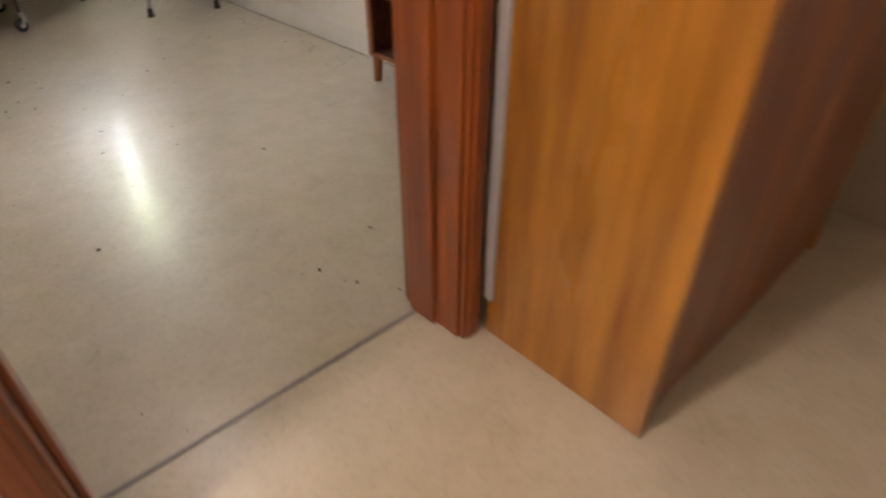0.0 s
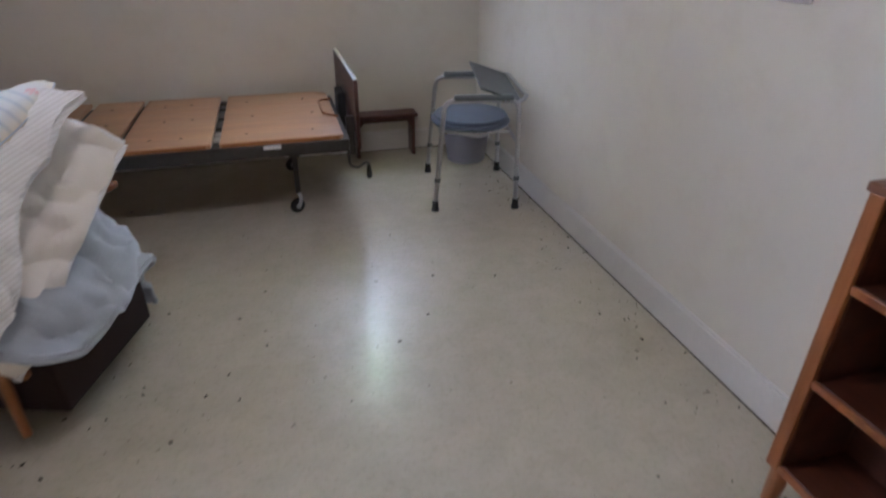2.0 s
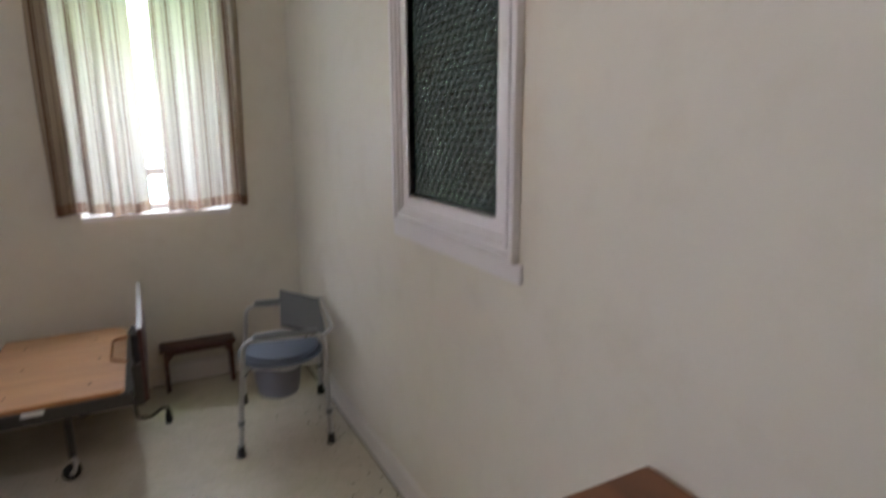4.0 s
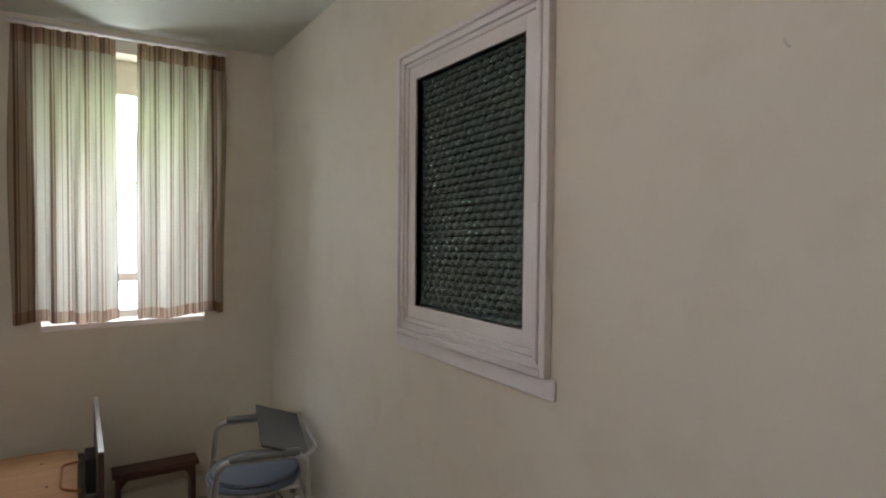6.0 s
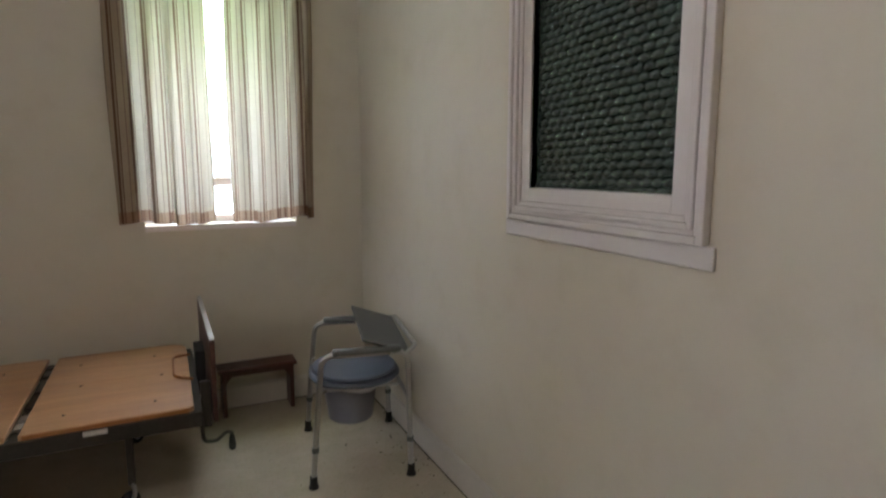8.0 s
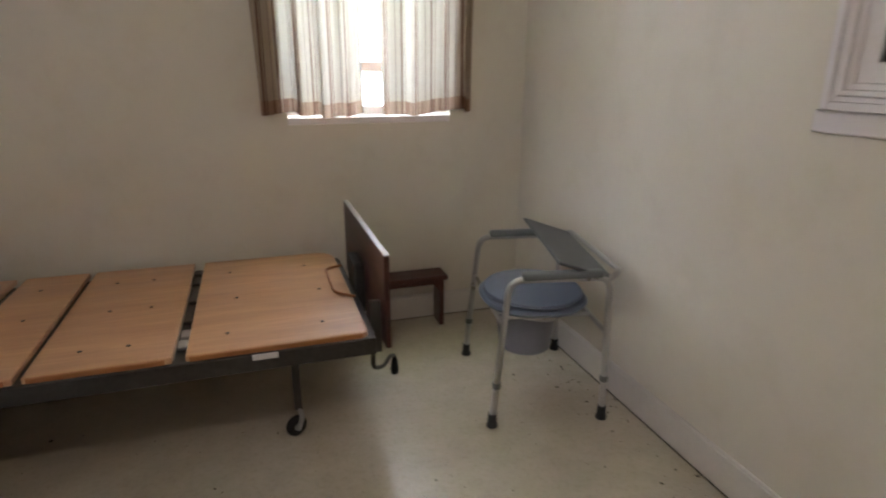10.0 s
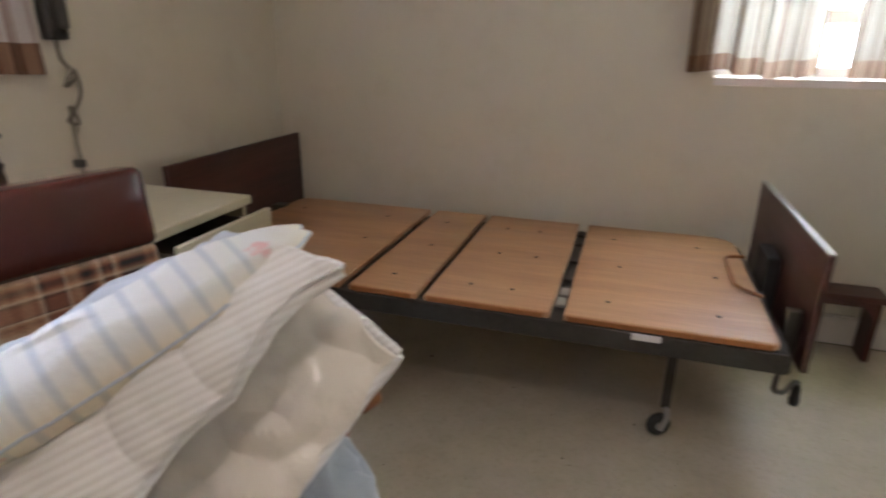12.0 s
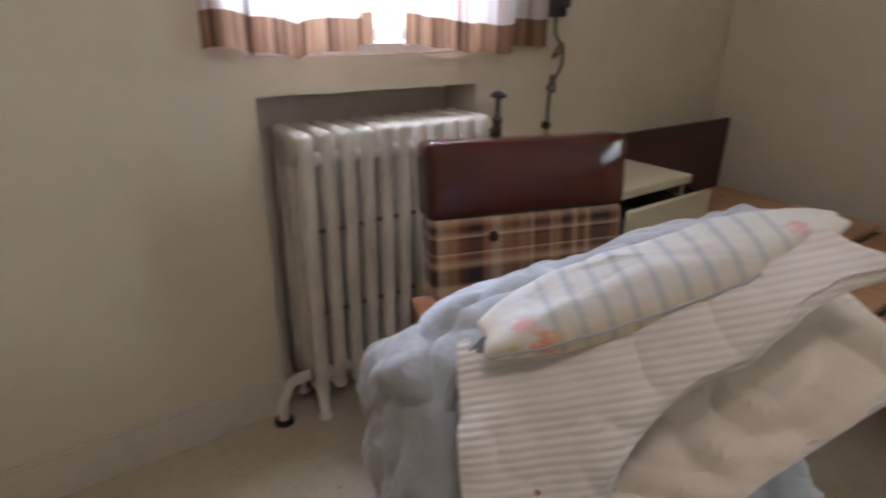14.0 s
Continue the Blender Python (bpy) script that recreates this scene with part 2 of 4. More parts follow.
def pillow_material():
    m, nt, b = nodes_of("striped_floral_pillow_cotton")
    v = coords(nt)
    sep = nt.nodes.new("ShaderNodeSeparateXYZ")
    nt.links.new(v, sep.inputs[0])
    # cool window light above and warm light below, put into the base colour
    c = mixed(nt, "MIX", ramp(nt, sep.outputs[2], [(0.0, (0, 0, 0)), (0.035, (1, 1, 1))]), (0.80, 0.73, 0.60), (0.78, 0.81, 0.85))
    w = nt.nodes.new("ShaderNodeTexWave")
    w.inputs["Scale"].default_value, w.inputs["Distortion"].default_value = 8.2, 0.3
    nt.links.new(v, w.inputs["Vector"])
    ends = nt.nodes.new("ShaderNodeMath")
    ends.operation = "ABSOLUTE"
    nt.links.new(sep.outputs[0], ends.inputs[0])
    band = ramp(nt, ends.outputs[0], [(0.17, (1, 1, 1)), (0.20, (0, 0, 0))])
    striped = mixed(nt, "MULTIPLY", 0.6, c, ramp(nt, w.outputs[0], [(0.72, (1, 1, 1)), (0.95, (0.62, 0.70, 0.82))]))
    c = mixed(nt, "MIX", band, c, striped)
    warp = tex(nt, v, 70.0, 2)
    for at, r, tint in (((-0.215, -0.040, 0.036), 0.020, (0.80, 0.42, 0.46)), ((-0.195, -0.066, 0.004), 0.022, (0.82, 0.32, 0.24)), ((-0.240, -0.060, 0.008), 0.014, (0.62, 0.58, 0.30)),
                        ((-0.180, -0.066, 0.014), 0.008, (0.85, 0.60, 0.30)), ((0.200, -0.030, 0.036), 0.018, (0.80, 0.48, 0.52)), ((0.215, -0.052, 0.004), 0.020, (0.82, 0.40, 0.32))):
        d = nt.nodes.new("ShaderNodeVectorMath")
        d.operation = "DISTANCE"
        d.inputs[1].default_value = at
        nt.links.new(v, d.inputs[0])
        rag = nt.nodes.new("ShaderNodeMath")
        rag.operation = "MULTIPLY_ADD"
        nt.links.new(warp, rag.inputs[0])
        rag.inputs[1].default_value = 0.045
        nt.links.new(d.outputs["Value"], rag.inputs[2])
        c = mixed(nt, "MIX", ramp(nt, rag.outputs[0], [(r + 0.012, (0.9, 0.9, 0.9)), (r + 0.024, (0, 0, 0))]), c, tint)
    nt.links.new(c, b.inputs["Base Color"])
    b.inputs["Roughness"].default_value = 0.85
    bumped(nt, b, tex(nt, v, 16.0, 4), 0.5, 0.01)
    return m


def relief_glass():
    """Pressed glass with slanting scales; the dark room behind is put into its tint."""
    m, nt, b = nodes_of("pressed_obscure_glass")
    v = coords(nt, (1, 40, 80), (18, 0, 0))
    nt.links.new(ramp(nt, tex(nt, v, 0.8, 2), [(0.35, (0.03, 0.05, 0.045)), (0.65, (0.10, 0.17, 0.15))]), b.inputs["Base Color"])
    b.inputs["Roughness"].default_value = 0.07
    b.inputs["Transmission Weight"].default_value = 0.6
    b.inputs["IOR"].default_value = 1.7
    return m


def clear_glass():
    m, nt, b = nodes_of("window_glass")
    b.inputs["Base Color"].default_value = (0.97, 1, 0.98, 1)
    b.inputs["Roughness"].default_value = 0.0
    b.inputs["Transmission Weight"].default_value = 1.0
    b.inputs["IOR"].default_value = 1.45
    return m


def backdrop_material():
    """A garden in full daylight: sunlit leaves with sky between them, pale ground low down."""
    m, nt, b = nodes_of("garden_in_daylight")
    v = coords(nt)
    c = ramp(nt, tex(nt, v, 2.2, 7, 0.65), [(0.34, (0.22, 0.42, 0.12)), (0.5, (0.62, 0.86, 0.46)), (0.62, (1.0, 1.0, 0.95))])
    sep = nt.nodes.new("ShaderNodeSeparateXYZ")
    nt.links.new(v, sep.inputs[0])
    mr = node(nt, "ShaderNodeMapRange", From_Min=0.6, From_Max=1.6, To_Min=0.0, To_Max=1.0)
    nt.links.new(sep.outputs[2], mr.inputs[0])
    c = mixed(nt, "MIX", mr.outputs[0], (0.93, 0.97, 1.0), c)
    em = nt.nodes.new("ShaderNodeEmission")
    em.inputs["Strength"].default_value = 3.0
    nt.links.new(c, em.inputs["Color"])
    nt.links.new(em.outputs[0], nt.nodes["Material Output"].inputs["Surface"])
    return m


WALL = wall_material("cream_wall_paint", (0.70, 0.65, 0.55))
# hallway walls: shade put into the colour to cut bounced light
DARKWALL = wall_material("darkened_wall_paint", (0.40, 0.34, 0.27))
CEIL = wall_material("ceiling_paint", (0.57, 0.57, 0.51))
TRIM = plain("white_gloss_trim", (0.74, 0.70, 0.70), 0.42, var=0.05, bump=0.08)
BASEB = plain("painted_baseboard", (0.68, 0.64, 0.58), 0.4, var=0.07, bump=0.08)
FLOOR = floor_material()
JOINT = plain("grey_floor_joint", (0.22, 0.22, 0.225), 0.6)
REDWOOD = wood("red_stained_wood", (0.15, 0.030, 0.008), (0.47, 0.125, 0.020), "Z", 0.32, coat=0.4)
YELWOOD = wood("honey_varnished_pine", (0.20, 0.062, 0.006), (0.66, 0.30, 0.032), "Z", 0.28, 0.75, coat=0.5)
SHELFWOOD = wood("orange_stained_pine", (0.18, 0.050, 0.012), (0.44, 0.155, 0.038), "Z", 0.4)
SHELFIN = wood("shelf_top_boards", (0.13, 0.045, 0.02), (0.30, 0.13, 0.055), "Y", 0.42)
# bookcase inside: its shade is put into a darker wood colour
SHELFSHADE = wood("shelf_inside_shaded_wood", (0.05, 0.012, 0.006), (0.14, 0.038, 0.015), "Y", 0.45)
DECK = wood("bed_plywood", (0.53, 0.285, 0.14), (0.60, 0.34, 0.18), "X", 0.34, 0.7)
DECKEDGE = wood("bed_plywood_edge", (0.30, 0.11, 0.03), (0.48, 0.20, 0.06), "X", 0.5)
BOARD = wood("dark_mahogany_veneer", (0.035, 0.012, 0.010), (0.10, 0.034, 0.026), "Y", 0.38)
STOOLWOOD = wood("stool_mahogany_stain", (0.045, 0.012, 0.009), (0.12, 0.034, 0.022), "X", 0.35)
STEEL = plain("dark_bed_steel", (0.075, 0.068, 0.06), 0.45, 0.6, 0.3)
BLACK = plain("black_rubber", (0.018, 0.018, 0.018), 0.6, var=0.3)
CHROME = plain("brushed_aluminium", (0.52, 0.51, 0.50), 0.3, 1.0, 0.12)
EDGEM = plain("worn_edge_metal", (0.34, 0.33, 0.32), 0.35, 0.9)
CASTERW = plain("caster_metal", (0.55, 0.54, 0.52), 0.35, 0.9)
SEAT = plain("blue_grey_seat_plastic", (0.125, 0.15, 0.20), 0.38, var=0.1)
LIDP = plain("grey_lid_plastic", (0.065, 0.068, 0.070), 0.4, var=0.1)
ARMPAD = plain("dark_grey_arm_pad", (0.15, 0.16, 0.16), 0.45)
BUCKET = plain("grey_bucket_plastic", (0.20, 0.20, 0.23), 0.4)
BAG = plain("clear_bag_plastic", (0.65, 0.66, 0.67), 0.25)
RADP = plain("radiator_white_enamel", (0.70, 0.67, 0.61), 0.42, var=0.14, big=9, fine=90, bump=0.2)
RUST = plain("rusted_iron", (0.10, 0.065, 0.045), 0.8, var=0.4)
BRASS = plain("dark_valve_bronze", (0.07, 0.055, 0.045), 0.4, 0.7)
GREEN = plain("green_bin_plastic", (0.17, 0.30, 0.075), 0.45, var=0.1)
BINDARK = plain("black_bin_bag", (0.004, 0.004, 0.004), 0.7, spec=0.1)
VINYL = plain("brown_vinyl_cushion", (0.075, 0.020, 0.015), 0.14, var=0.2, fine=300, bump=0.1, rvar=0.05)
PLAID = plaid_material()
CHAIRWOOD = wood("chair_maple_stain", (0.22, 0.07, 0.02), (0.45, 0.18, 0.055), "Z", 0.35)
DUST = plain("dark_dust_cover", (0.03, 0.014, 0.012), 0.9)
GREYVELVET = cloth("grey_blue_velour", (0.44, 0.47, 0.52), var=0.25, sheen=0.5, fine=90.0, rel=0.5)
BLUECOT = cloth("pale_blue_cotton", (0.60, 0.66, 0.77), var=0.34, fine=60.0, rel=0.6)
QUILT = cloth("white_ribbed_quilt", (0.88, 0.87, 0.87), (0, -55, 0), 26.0, var=0.06, rel=0.4, sheen=0.7)
SATIN = cloth("cream_satin_lining", (0.90, 0.85, 0.78), var=0.05, rough=0.2, sheen=0.3, fine=40.0, rel=0.7)
PILLOW = pillow_material()
NIGHT = plain("cream_enamel_nightstand", (0.52, 0.47, 0.33), 0.4, var=0.1)
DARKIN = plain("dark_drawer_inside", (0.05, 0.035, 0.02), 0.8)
PHONE = plain("dark_grey_bakelite", (0.055, 0.052, 0.048), 0.4)
CORD = plain("grey_brown_cord", (0.20, 0.175, 0.145), 0.6)
PAPER = plain("white_paper_label", (0.72, 0.70, 0.66), 0.7)
GAPDIRT = plain("dirt_in_floor_gap", (0.07, 0.055, 0.04), 0.9, var=0.5, big=14.0)
DEBRIS = plain("dry_dark_crumbs", (0.035, 0.026, 0.016), 0.9, var=0.4)
CURN = curtain_material("north_curtain_linen", 0, (0.64, 0.61, 0.52), (0.17, 0.09, 0.055), 0.12, 0.15, face_shade=(0.52, 0.42, 0.36))
CURNH = curtain_material("north_curtain_hem", 0, (0.46, 0.37, 0.28), (0.16, 0.085, 0.055), 0.12, 0.15, True, face_shade=(0.6, 0.48, 0.42))
CURW = curtain_material("west_curtain_linen", 1, (0.74, 0.71, 0.71), (0.33, 0.19, 0.15), 0.34, 0.15)
CURWH = curtain_material("west_curtain_hem", 1, (0.33, 0.21, 0.145), (0.06, 0.03, 0.024), 0.16, 0.15, True)
RELIEF = relief_glass()
GLASS = clear_glass()
GARDEN = backdrop_material()
GAPSTRIP = plain("lit_wall_gap_grey", (0.34, 0.33, 0.33), 0.9)
BULB = plain("opal_lamp_glass", (0.8, 0.75, 0.65), 0.3)

# ---- modelling helpers ----
WM = {}


def thing(name, label, category, at=(0, 0, 0), rz=0.0, group="", kind=""):
    ob = new(name)
    ob.empty_display_size = 0.1
    m = pose(*at, 0, 0, rz)
    ob.matrix_basis = m
    WM[ob] = m
    return tagged(ob, label, category, group, kind)


def part(name, bm, material, parent=None, label="", smooth=False, local=False):
    """One bmesh as one mesh object under a thing or part. Coordinates are of the world unless local."""
    me = bpy.data.meshes.new(name)
    bmesh.ops.recalc_face_normals(bm, faces=bm.faces)
    bm.to_mesh(me)
    bm.free()
    me.materials.append(material)
    if smooth:
        me.polygons.foreach_set("use_smooth", [True] * len(me.polygons))
        me.set_sharp_from_angle(angle=radians(40))
    ob = new(name, me)
    if parent is not None:
        if not local:
            me.transform(WM[parent].inverted())
        ob.parent = parent
        WM[ob] = WM[parent]
    else:
        WM[ob] = Matrix.Identity(4)
    if label:
        ob["label"] = label
    return ob


def structure(ob, label, category):
    return tagged(ob, label, category, "", "structure")


def put(bm, other):
    me = bpy.data.meshes.new("tmp")
    other.to_mesh(me)
    other.free()
    bm.from_mesh(me)
    bpy.data.meshes.remove(me)
    return bm


def box(x0, x1, y0, y1, z0, z1, bevel=0.0, seg=2, m=None):
    bm = bmesh.new()
    bmesh.ops.create_cube(bm, size=1)
    for v in bm.verts:
        v.co = Vector(((x0 + x1) / 2 + v.co.x * (x1 - x0), (y0 + y1) / 2 + v.co.y * (y1 - y0), (z0 + z1) / 2 + v.co.z * (z1 - z0)))
    if bevel:
        bmesh.ops.bevel(bm, geom=list(bm.edges), offset=bevel, segments=seg, profile=0.5, affect="EDGES")
    if m is not None:
        bmesh.ops.transform(bm, matrix=m, verts=bm.verts)
    return bm


def boxes(*specs, bevel=0.0):
    bm = bmesh.new()
    for s in specs:
        put(bm, box(*s, bevel=bevel))
    return bm


def curve_points(pts, n=8, closed=False):
    """Points on a smooth line through pts."""
    p = [Vector(q) for q in pts]
    out = []
    count = len(p) if closed else len(p) - 1
    for i in range(count):
        if closed:
            a, b, c, d = p[i - 1], p[i], p[(i + 1) % len(p)], p[(i + 2) % len(p)]
        else:
            a, b, c, d = p[max(i - 1, 0)], p[i], p[i + 1], p[min(i + 2, len(p) - 1)]
        for k in range(n):
            t = k / n
            out.append(0.5 * ((2 * b) + (c - a) * t + (2 * a - 5 * b + 4 * c - d) * t * t + (3 * b - a - 3 * c + d) * t ** 3))
    if not closed:
        out.append(p[-1])
    return out


def rounded(pts, r, n=5):
    """A polyline with its corners rounded by about r."""
    p = [Vector(q) for q in pts]
    out = [p[0]]
    for i in range(1, len(p) - 1):
        a, b = (p[i - 1] - p[i]), (p[i + 1] - p[i])
        ra = min(r, a.length * 0.49, b.length * 0.49)
        s, e = p[i] + a.normalized() * ra, p[i] + b.normalized() * ra
        for k in range(n + 1):
            t = k / n
            out.append(s * (1 - t) ** 2 + p[i] * 2 * t * (1 - t) + e * t * t)
    out.append(p[-1])
    return out


def tube(pts, r, n=10, closed=False, flat=1.0):
    bm = bmesh.new()
    p = [Vector(q) for q in pts]
    rings, up = [], None
    for i, q in enumerate(p):
        if closed:
            d = p[(i + 1) % len(p)] - p[i - 1]
        else:
            d = p[min(i + 1, len(p) - 1)] - p[max(i - 1, 0)]
        d.normalize()
        if up is None:
            up = Vector((0, 0, 1)) if abs(d.z) < 0.9 else Vector((1, 0, 0))
        side = d.cross(up).normalized()
        up = side.cross(d).normalized()
        rr = r(i / max(1, len(p) - 1)) if callable(r) else r
        rings.append([bm.verts.new(q + side * math.cos(2 * math.pi * k / n) * rr + up * math.sin(2 * math.pi * k / n) * rr * flat) for k in range(n)])
    for i in range(len(rings) if closed else len(rings) - 1):
        a, b = rings[i], rings[(i + 1) % len(rings)]
        for k in range(n):
            bm.faces.new((a[k], a[(k + 1) % n], b[(k + 1) % n], b[k]))
    if not closed:
        bm.faces.new(rings[0])
        bm.faces.new(rings[-1])
    return bm


def lathe(profile, at=(0, 0, 0), n=32, m=None):
    """A turned shape from (radius, height) steps about the z axis."""
    bm = bmesh.new()
    rings = []
    for r, z in profile:
        rings.append([bm.verts.new((max(r, 1e-4) * math.cos(2 * math.pi * k / n), max(r, 1e-4) * math.sin(2 * math.pi * k / n), z)) for k in range(n)])
    for a, b in zip(rings, rings[1:]):
        for k in range(n):
            bm.faces.new((a[k], a[(k + 1) % n], b[(k + 1) % n], b[k]))
    bm.faces.new(rings[0])
    bm.faces.new(rings[-1])
    bmesh.ops.transform(bm, matrix=Matrix.Translation(at) @ (m or Matrix.Identity(4)), verts=bm.verts)
    return bm


def sheet(fn, nu, nv, thick=0.0):
    """A surface fn(s, t) -> point, s and t from 0 to 1, given a thickness."""
    bm = bmesh.new()
    g = [[bm.verts.new(fn(i / nu, j / nv)) for j in range(nv + 1)] for i in range(nu + 1)]
    for i in range(nu):
        for j in range(nv):
            bm.faces.new((g[i][j], g[i + 1][j], g[i + 1][j + 1], g[i][j + 1]))
    if thick:
        bm.normal_update()
        bmesh.ops.solidify(bm, geom=list(bm.faces), thickness=thick)
    return bm


def step01(a, b, x):
    t = min(1, max(0, (x - a) / (b - a)))
    return t * t * (3 - 2 * t)

# ---- the room: x east, y north ----
EX, WX, NY, SY, CZ = 1.80, -1.385, 5.03, 0.60, 2.66
HY0, HS = 0.44, -1.70          # hall side of the door wall, hall's far wall
NW = (0.61, 1.40, 1.045, 2.54)   # north window opening x0 x1 z0 z1
WW = (2.72, 3.50, 1.085, 2.54)   # west window opening y0 y1 z0 z1
NI = (2.747, 3.498, 0.985, 0.17)  # radiator niche y0 y1 top depth
GW = (2.617, 3.214, 1.320, 2.125)  # inner window y0 y1 z0 z1
DX0, DX1, DZ = -0.165, 0.635, 2.04  # door opening

structure(part("floor", boxes((WX - 0.26, 2.06, HS - 0.1, NY + 0.26, -0.12, 0.0)), FLOOR), "cream speckled linoleum floor, worn glossy and stained", "floor")
structure(part("ceiling", boxes((WX - 0.26, 2.06, HS - 0.1, NY + 0.26, CZ, CZ + 0.12)), CEIL), "plain off-white painted ceiling", "ceiling")
x0, x1, z0, z1 = NW
structure(part("wall_north", boxes((WX, x0, NY, NY + 0.25, 0, CZ), (x1, EX, NY, NY + 0.25, 0, CZ), (x0, x1, NY, NY + 0.25, 0, z0), (x0, x1, NY, NY + 0.25, z1, CZ)), WALL), "cream painted plaster wall with a window opening", "wall")
y0, y1, z0, z1 = GW
structure(part("wall_east", boxes((EX, EX + 0.15, HY0, y0, 0, CZ), (EX, EX + 0.15, y1, NY + 0.25, 0, CZ), (EX, EX + 0.15, y0, y1, 0, z0), (EX, EX + 0.15, y0, y1, z1, CZ)), WALL), "cream painted plaster wall with an inner window", "wall")
y0, y1, z0, z1 = WW
a0, a1, at, ad = NI
structure(part("wall_west", boxes((WX - 0.25, WX, HY0, y0, at, CZ), (WX - 0.25, WX, HY0, a0, 0, at), (WX - 0.25, WX, y1, NY + 0.25, at, CZ), (WX - 0.25, WX, a1, NY + 0.25, 0, at),
          (WX - 0.25, WX - ad, a0, a1, 0, at), (WX - 0.25, WX, y0, y1, at, z0), (WX - 0.25, WX, y0, y1, z1, CZ)), WALL), "cream painted plaster wall with window and radiator niche", "wall")
structure(part("wall_south", boxes((WX, DX0 - 0.03, HY0, SY, 0, CZ), (DX1 + 0.03, EX, HY0, SY, 0, CZ), (DX0 - 0.03, DX1 + 0.03, HY0, SY, DZ + 0.03, CZ)), WALL), "cream painted wall round the doorway", "wall")
structure(part("wall_hall", boxes((WX - 0.1, 2.06, HS - 0.1, HS, 0, CZ), (WX - 0.25, WX, HS, HY0, 0, CZ), (1.95, 2.06, HS, HY0, 0, CZ)), DARKWALL), "plain hallway walls, colour darkened to cut bounced light", "wall")

# the dim room behind the inner window: an unlit box in the darkened paint
y0, y1, z0, z1 = GW
structure(part("wall_next_room", boxes((2.9, 3.0, 1.6, 4.4, 0.6, 2.6), (1.96, 2.9, 1.5, 1.6, 0.6, 2.6), (1.96, 2.9, 4.4, 4.5, 0.6, 2.6), (1.96, 2.9, 1.6, 4.4, 0.5, 0.6), (1.96, 2.9, 1.6, 4.4, 2.6, 2.7)), DARKWALL), "dim walls of the room behind the glass", "wall")

BT = 0.014


def board_bm(x0, x1, y0, y1, h=0.135):
    bm = box(x0, x1, y0, y1, 0.0, h - 0.012, 0.002)
    cx = 0.0 if x1 - x0 > 0.1 else 0.003
    cy = 0.0 if y1 - y0 > 0.1 else 0.003
    return put(bm, box(x0 + cx, x1 - cx, y0 + cy, y1 - cy, h - 0.012, h, 0.003))


structure(part("baseboard", board_bm(EX - BT, EX, SY, NY), BASEB), "low painted baseboard along the wall", "baseboard")
structure(part("baseboard", board_bm(WX, EX - BT, NY - BT, NY), BASEB), "low painted baseboard along the wall", "baseboard")
structure(part("baseboard", board_bm(WX, WX + BT, SY, NI[0]), BASEB), "low painted baseboard along the wall", "baseboard")
structure(part("baseboard", board_bm(WX, WX + BT, NI[1], NY - BT), BASEB), "low painted baseboard along the wall", "baseboard")
structure(part("baseboard", board_bm(DX1 + 0.10, EX - BT, SY, SY + BT), BASEB), "low painted baseboard along the wall", "baseboard")
structure(part("baseboard", board_bm(WX + BT, DX0 - 0.10, SY, SY + BT), BASEB), "low painted baseboard along the wall", "baseboard")
for dx0, dx1, dy0, dy1 in ((EX - BT - 0.005, EX - BT, SY + BT, NY - BT), (WX + BT, EX - BT - 0.005, NY - BT - 0.004, NY - BT)):
    structure(part("floor_edge_gap", boxes((dx0, dx1, dy0, dy1, 0.0, 0.0025)), GAPDIRT), "dark dirt-filled gap between floor and baseboard", "trim")
structure(part("threshold_joint", boxes((DX0, DX1, 0.563, 0.573, 0.0, 0.002)), JOINT), "dark grey joint between hall and room floor", "trim")

# ---- doorway ----
door = structure(thing("door_1", "", "", (0.235, 0.52, 0)), "open doorway with red-stained wooden jambs", "doorway")
for name, sx, x in (("jamb", 1, DX1), ("jamb", -1, DX0)):
    lo, hi = (x, x + 0.03) if sx > 0 else (x - 0.03, x)
    part(name, box(lo, hi, 0.425, 0.615, 0, DZ, 0.003), REDWOOD, door)
    s0, s1 = (x - 0.012, x - 0.0005) if sx > 0 else (x + 0.0005, x + 0.012)
    part("door_stop", box(s0, s1, 0.500, 0.585, 0, DZ - 0.012, 0.003), REDWOOD, door)
    c0, c1 = (x + 0.006, x + 0.062) if sx > 0 else (x - 0.062, x - 0.006)
    bm = box(c0, c1, 0.408, 0.424, 0, DZ + 0.06, 0.004)
    part("casing", put(bm, box(c0 + 0.012, c1 - 0.012, 0.402, 0.410, 0, DZ + 0.06, 0.003)), REDWOOD, door)
    c0, c1 = (x + 0.006, x + 0.075) if sx > 0 else (x - 0.075, x - 0.006)
    part("casing", box(c0, c1, 0.616, 0.630, 0, DZ + 0.06, 0.004), REDWOOD, door)
# grey strip added in place of the lit wall between casing and cabinet
part("wall_gap_strip", box(0.6985, 0.7040, 0.372, 0.400, 0.11, 2.0, 0.0015), GAPSTRIP, door, "added grey strip standing for the lit wall beside the casing")
part("head_jamb", box(DX0, DX1, 0.425, 0.615, DZ, DZ + 0.03, 0.003), REDWOOD, door)
part("head_casing", box(DX0 - 0.005, DX1 + 0.005, 0.408, 0.424, DZ + 0.005, DZ + 0.062, 0.004), REDWOOD, door)

# ---- north window ----


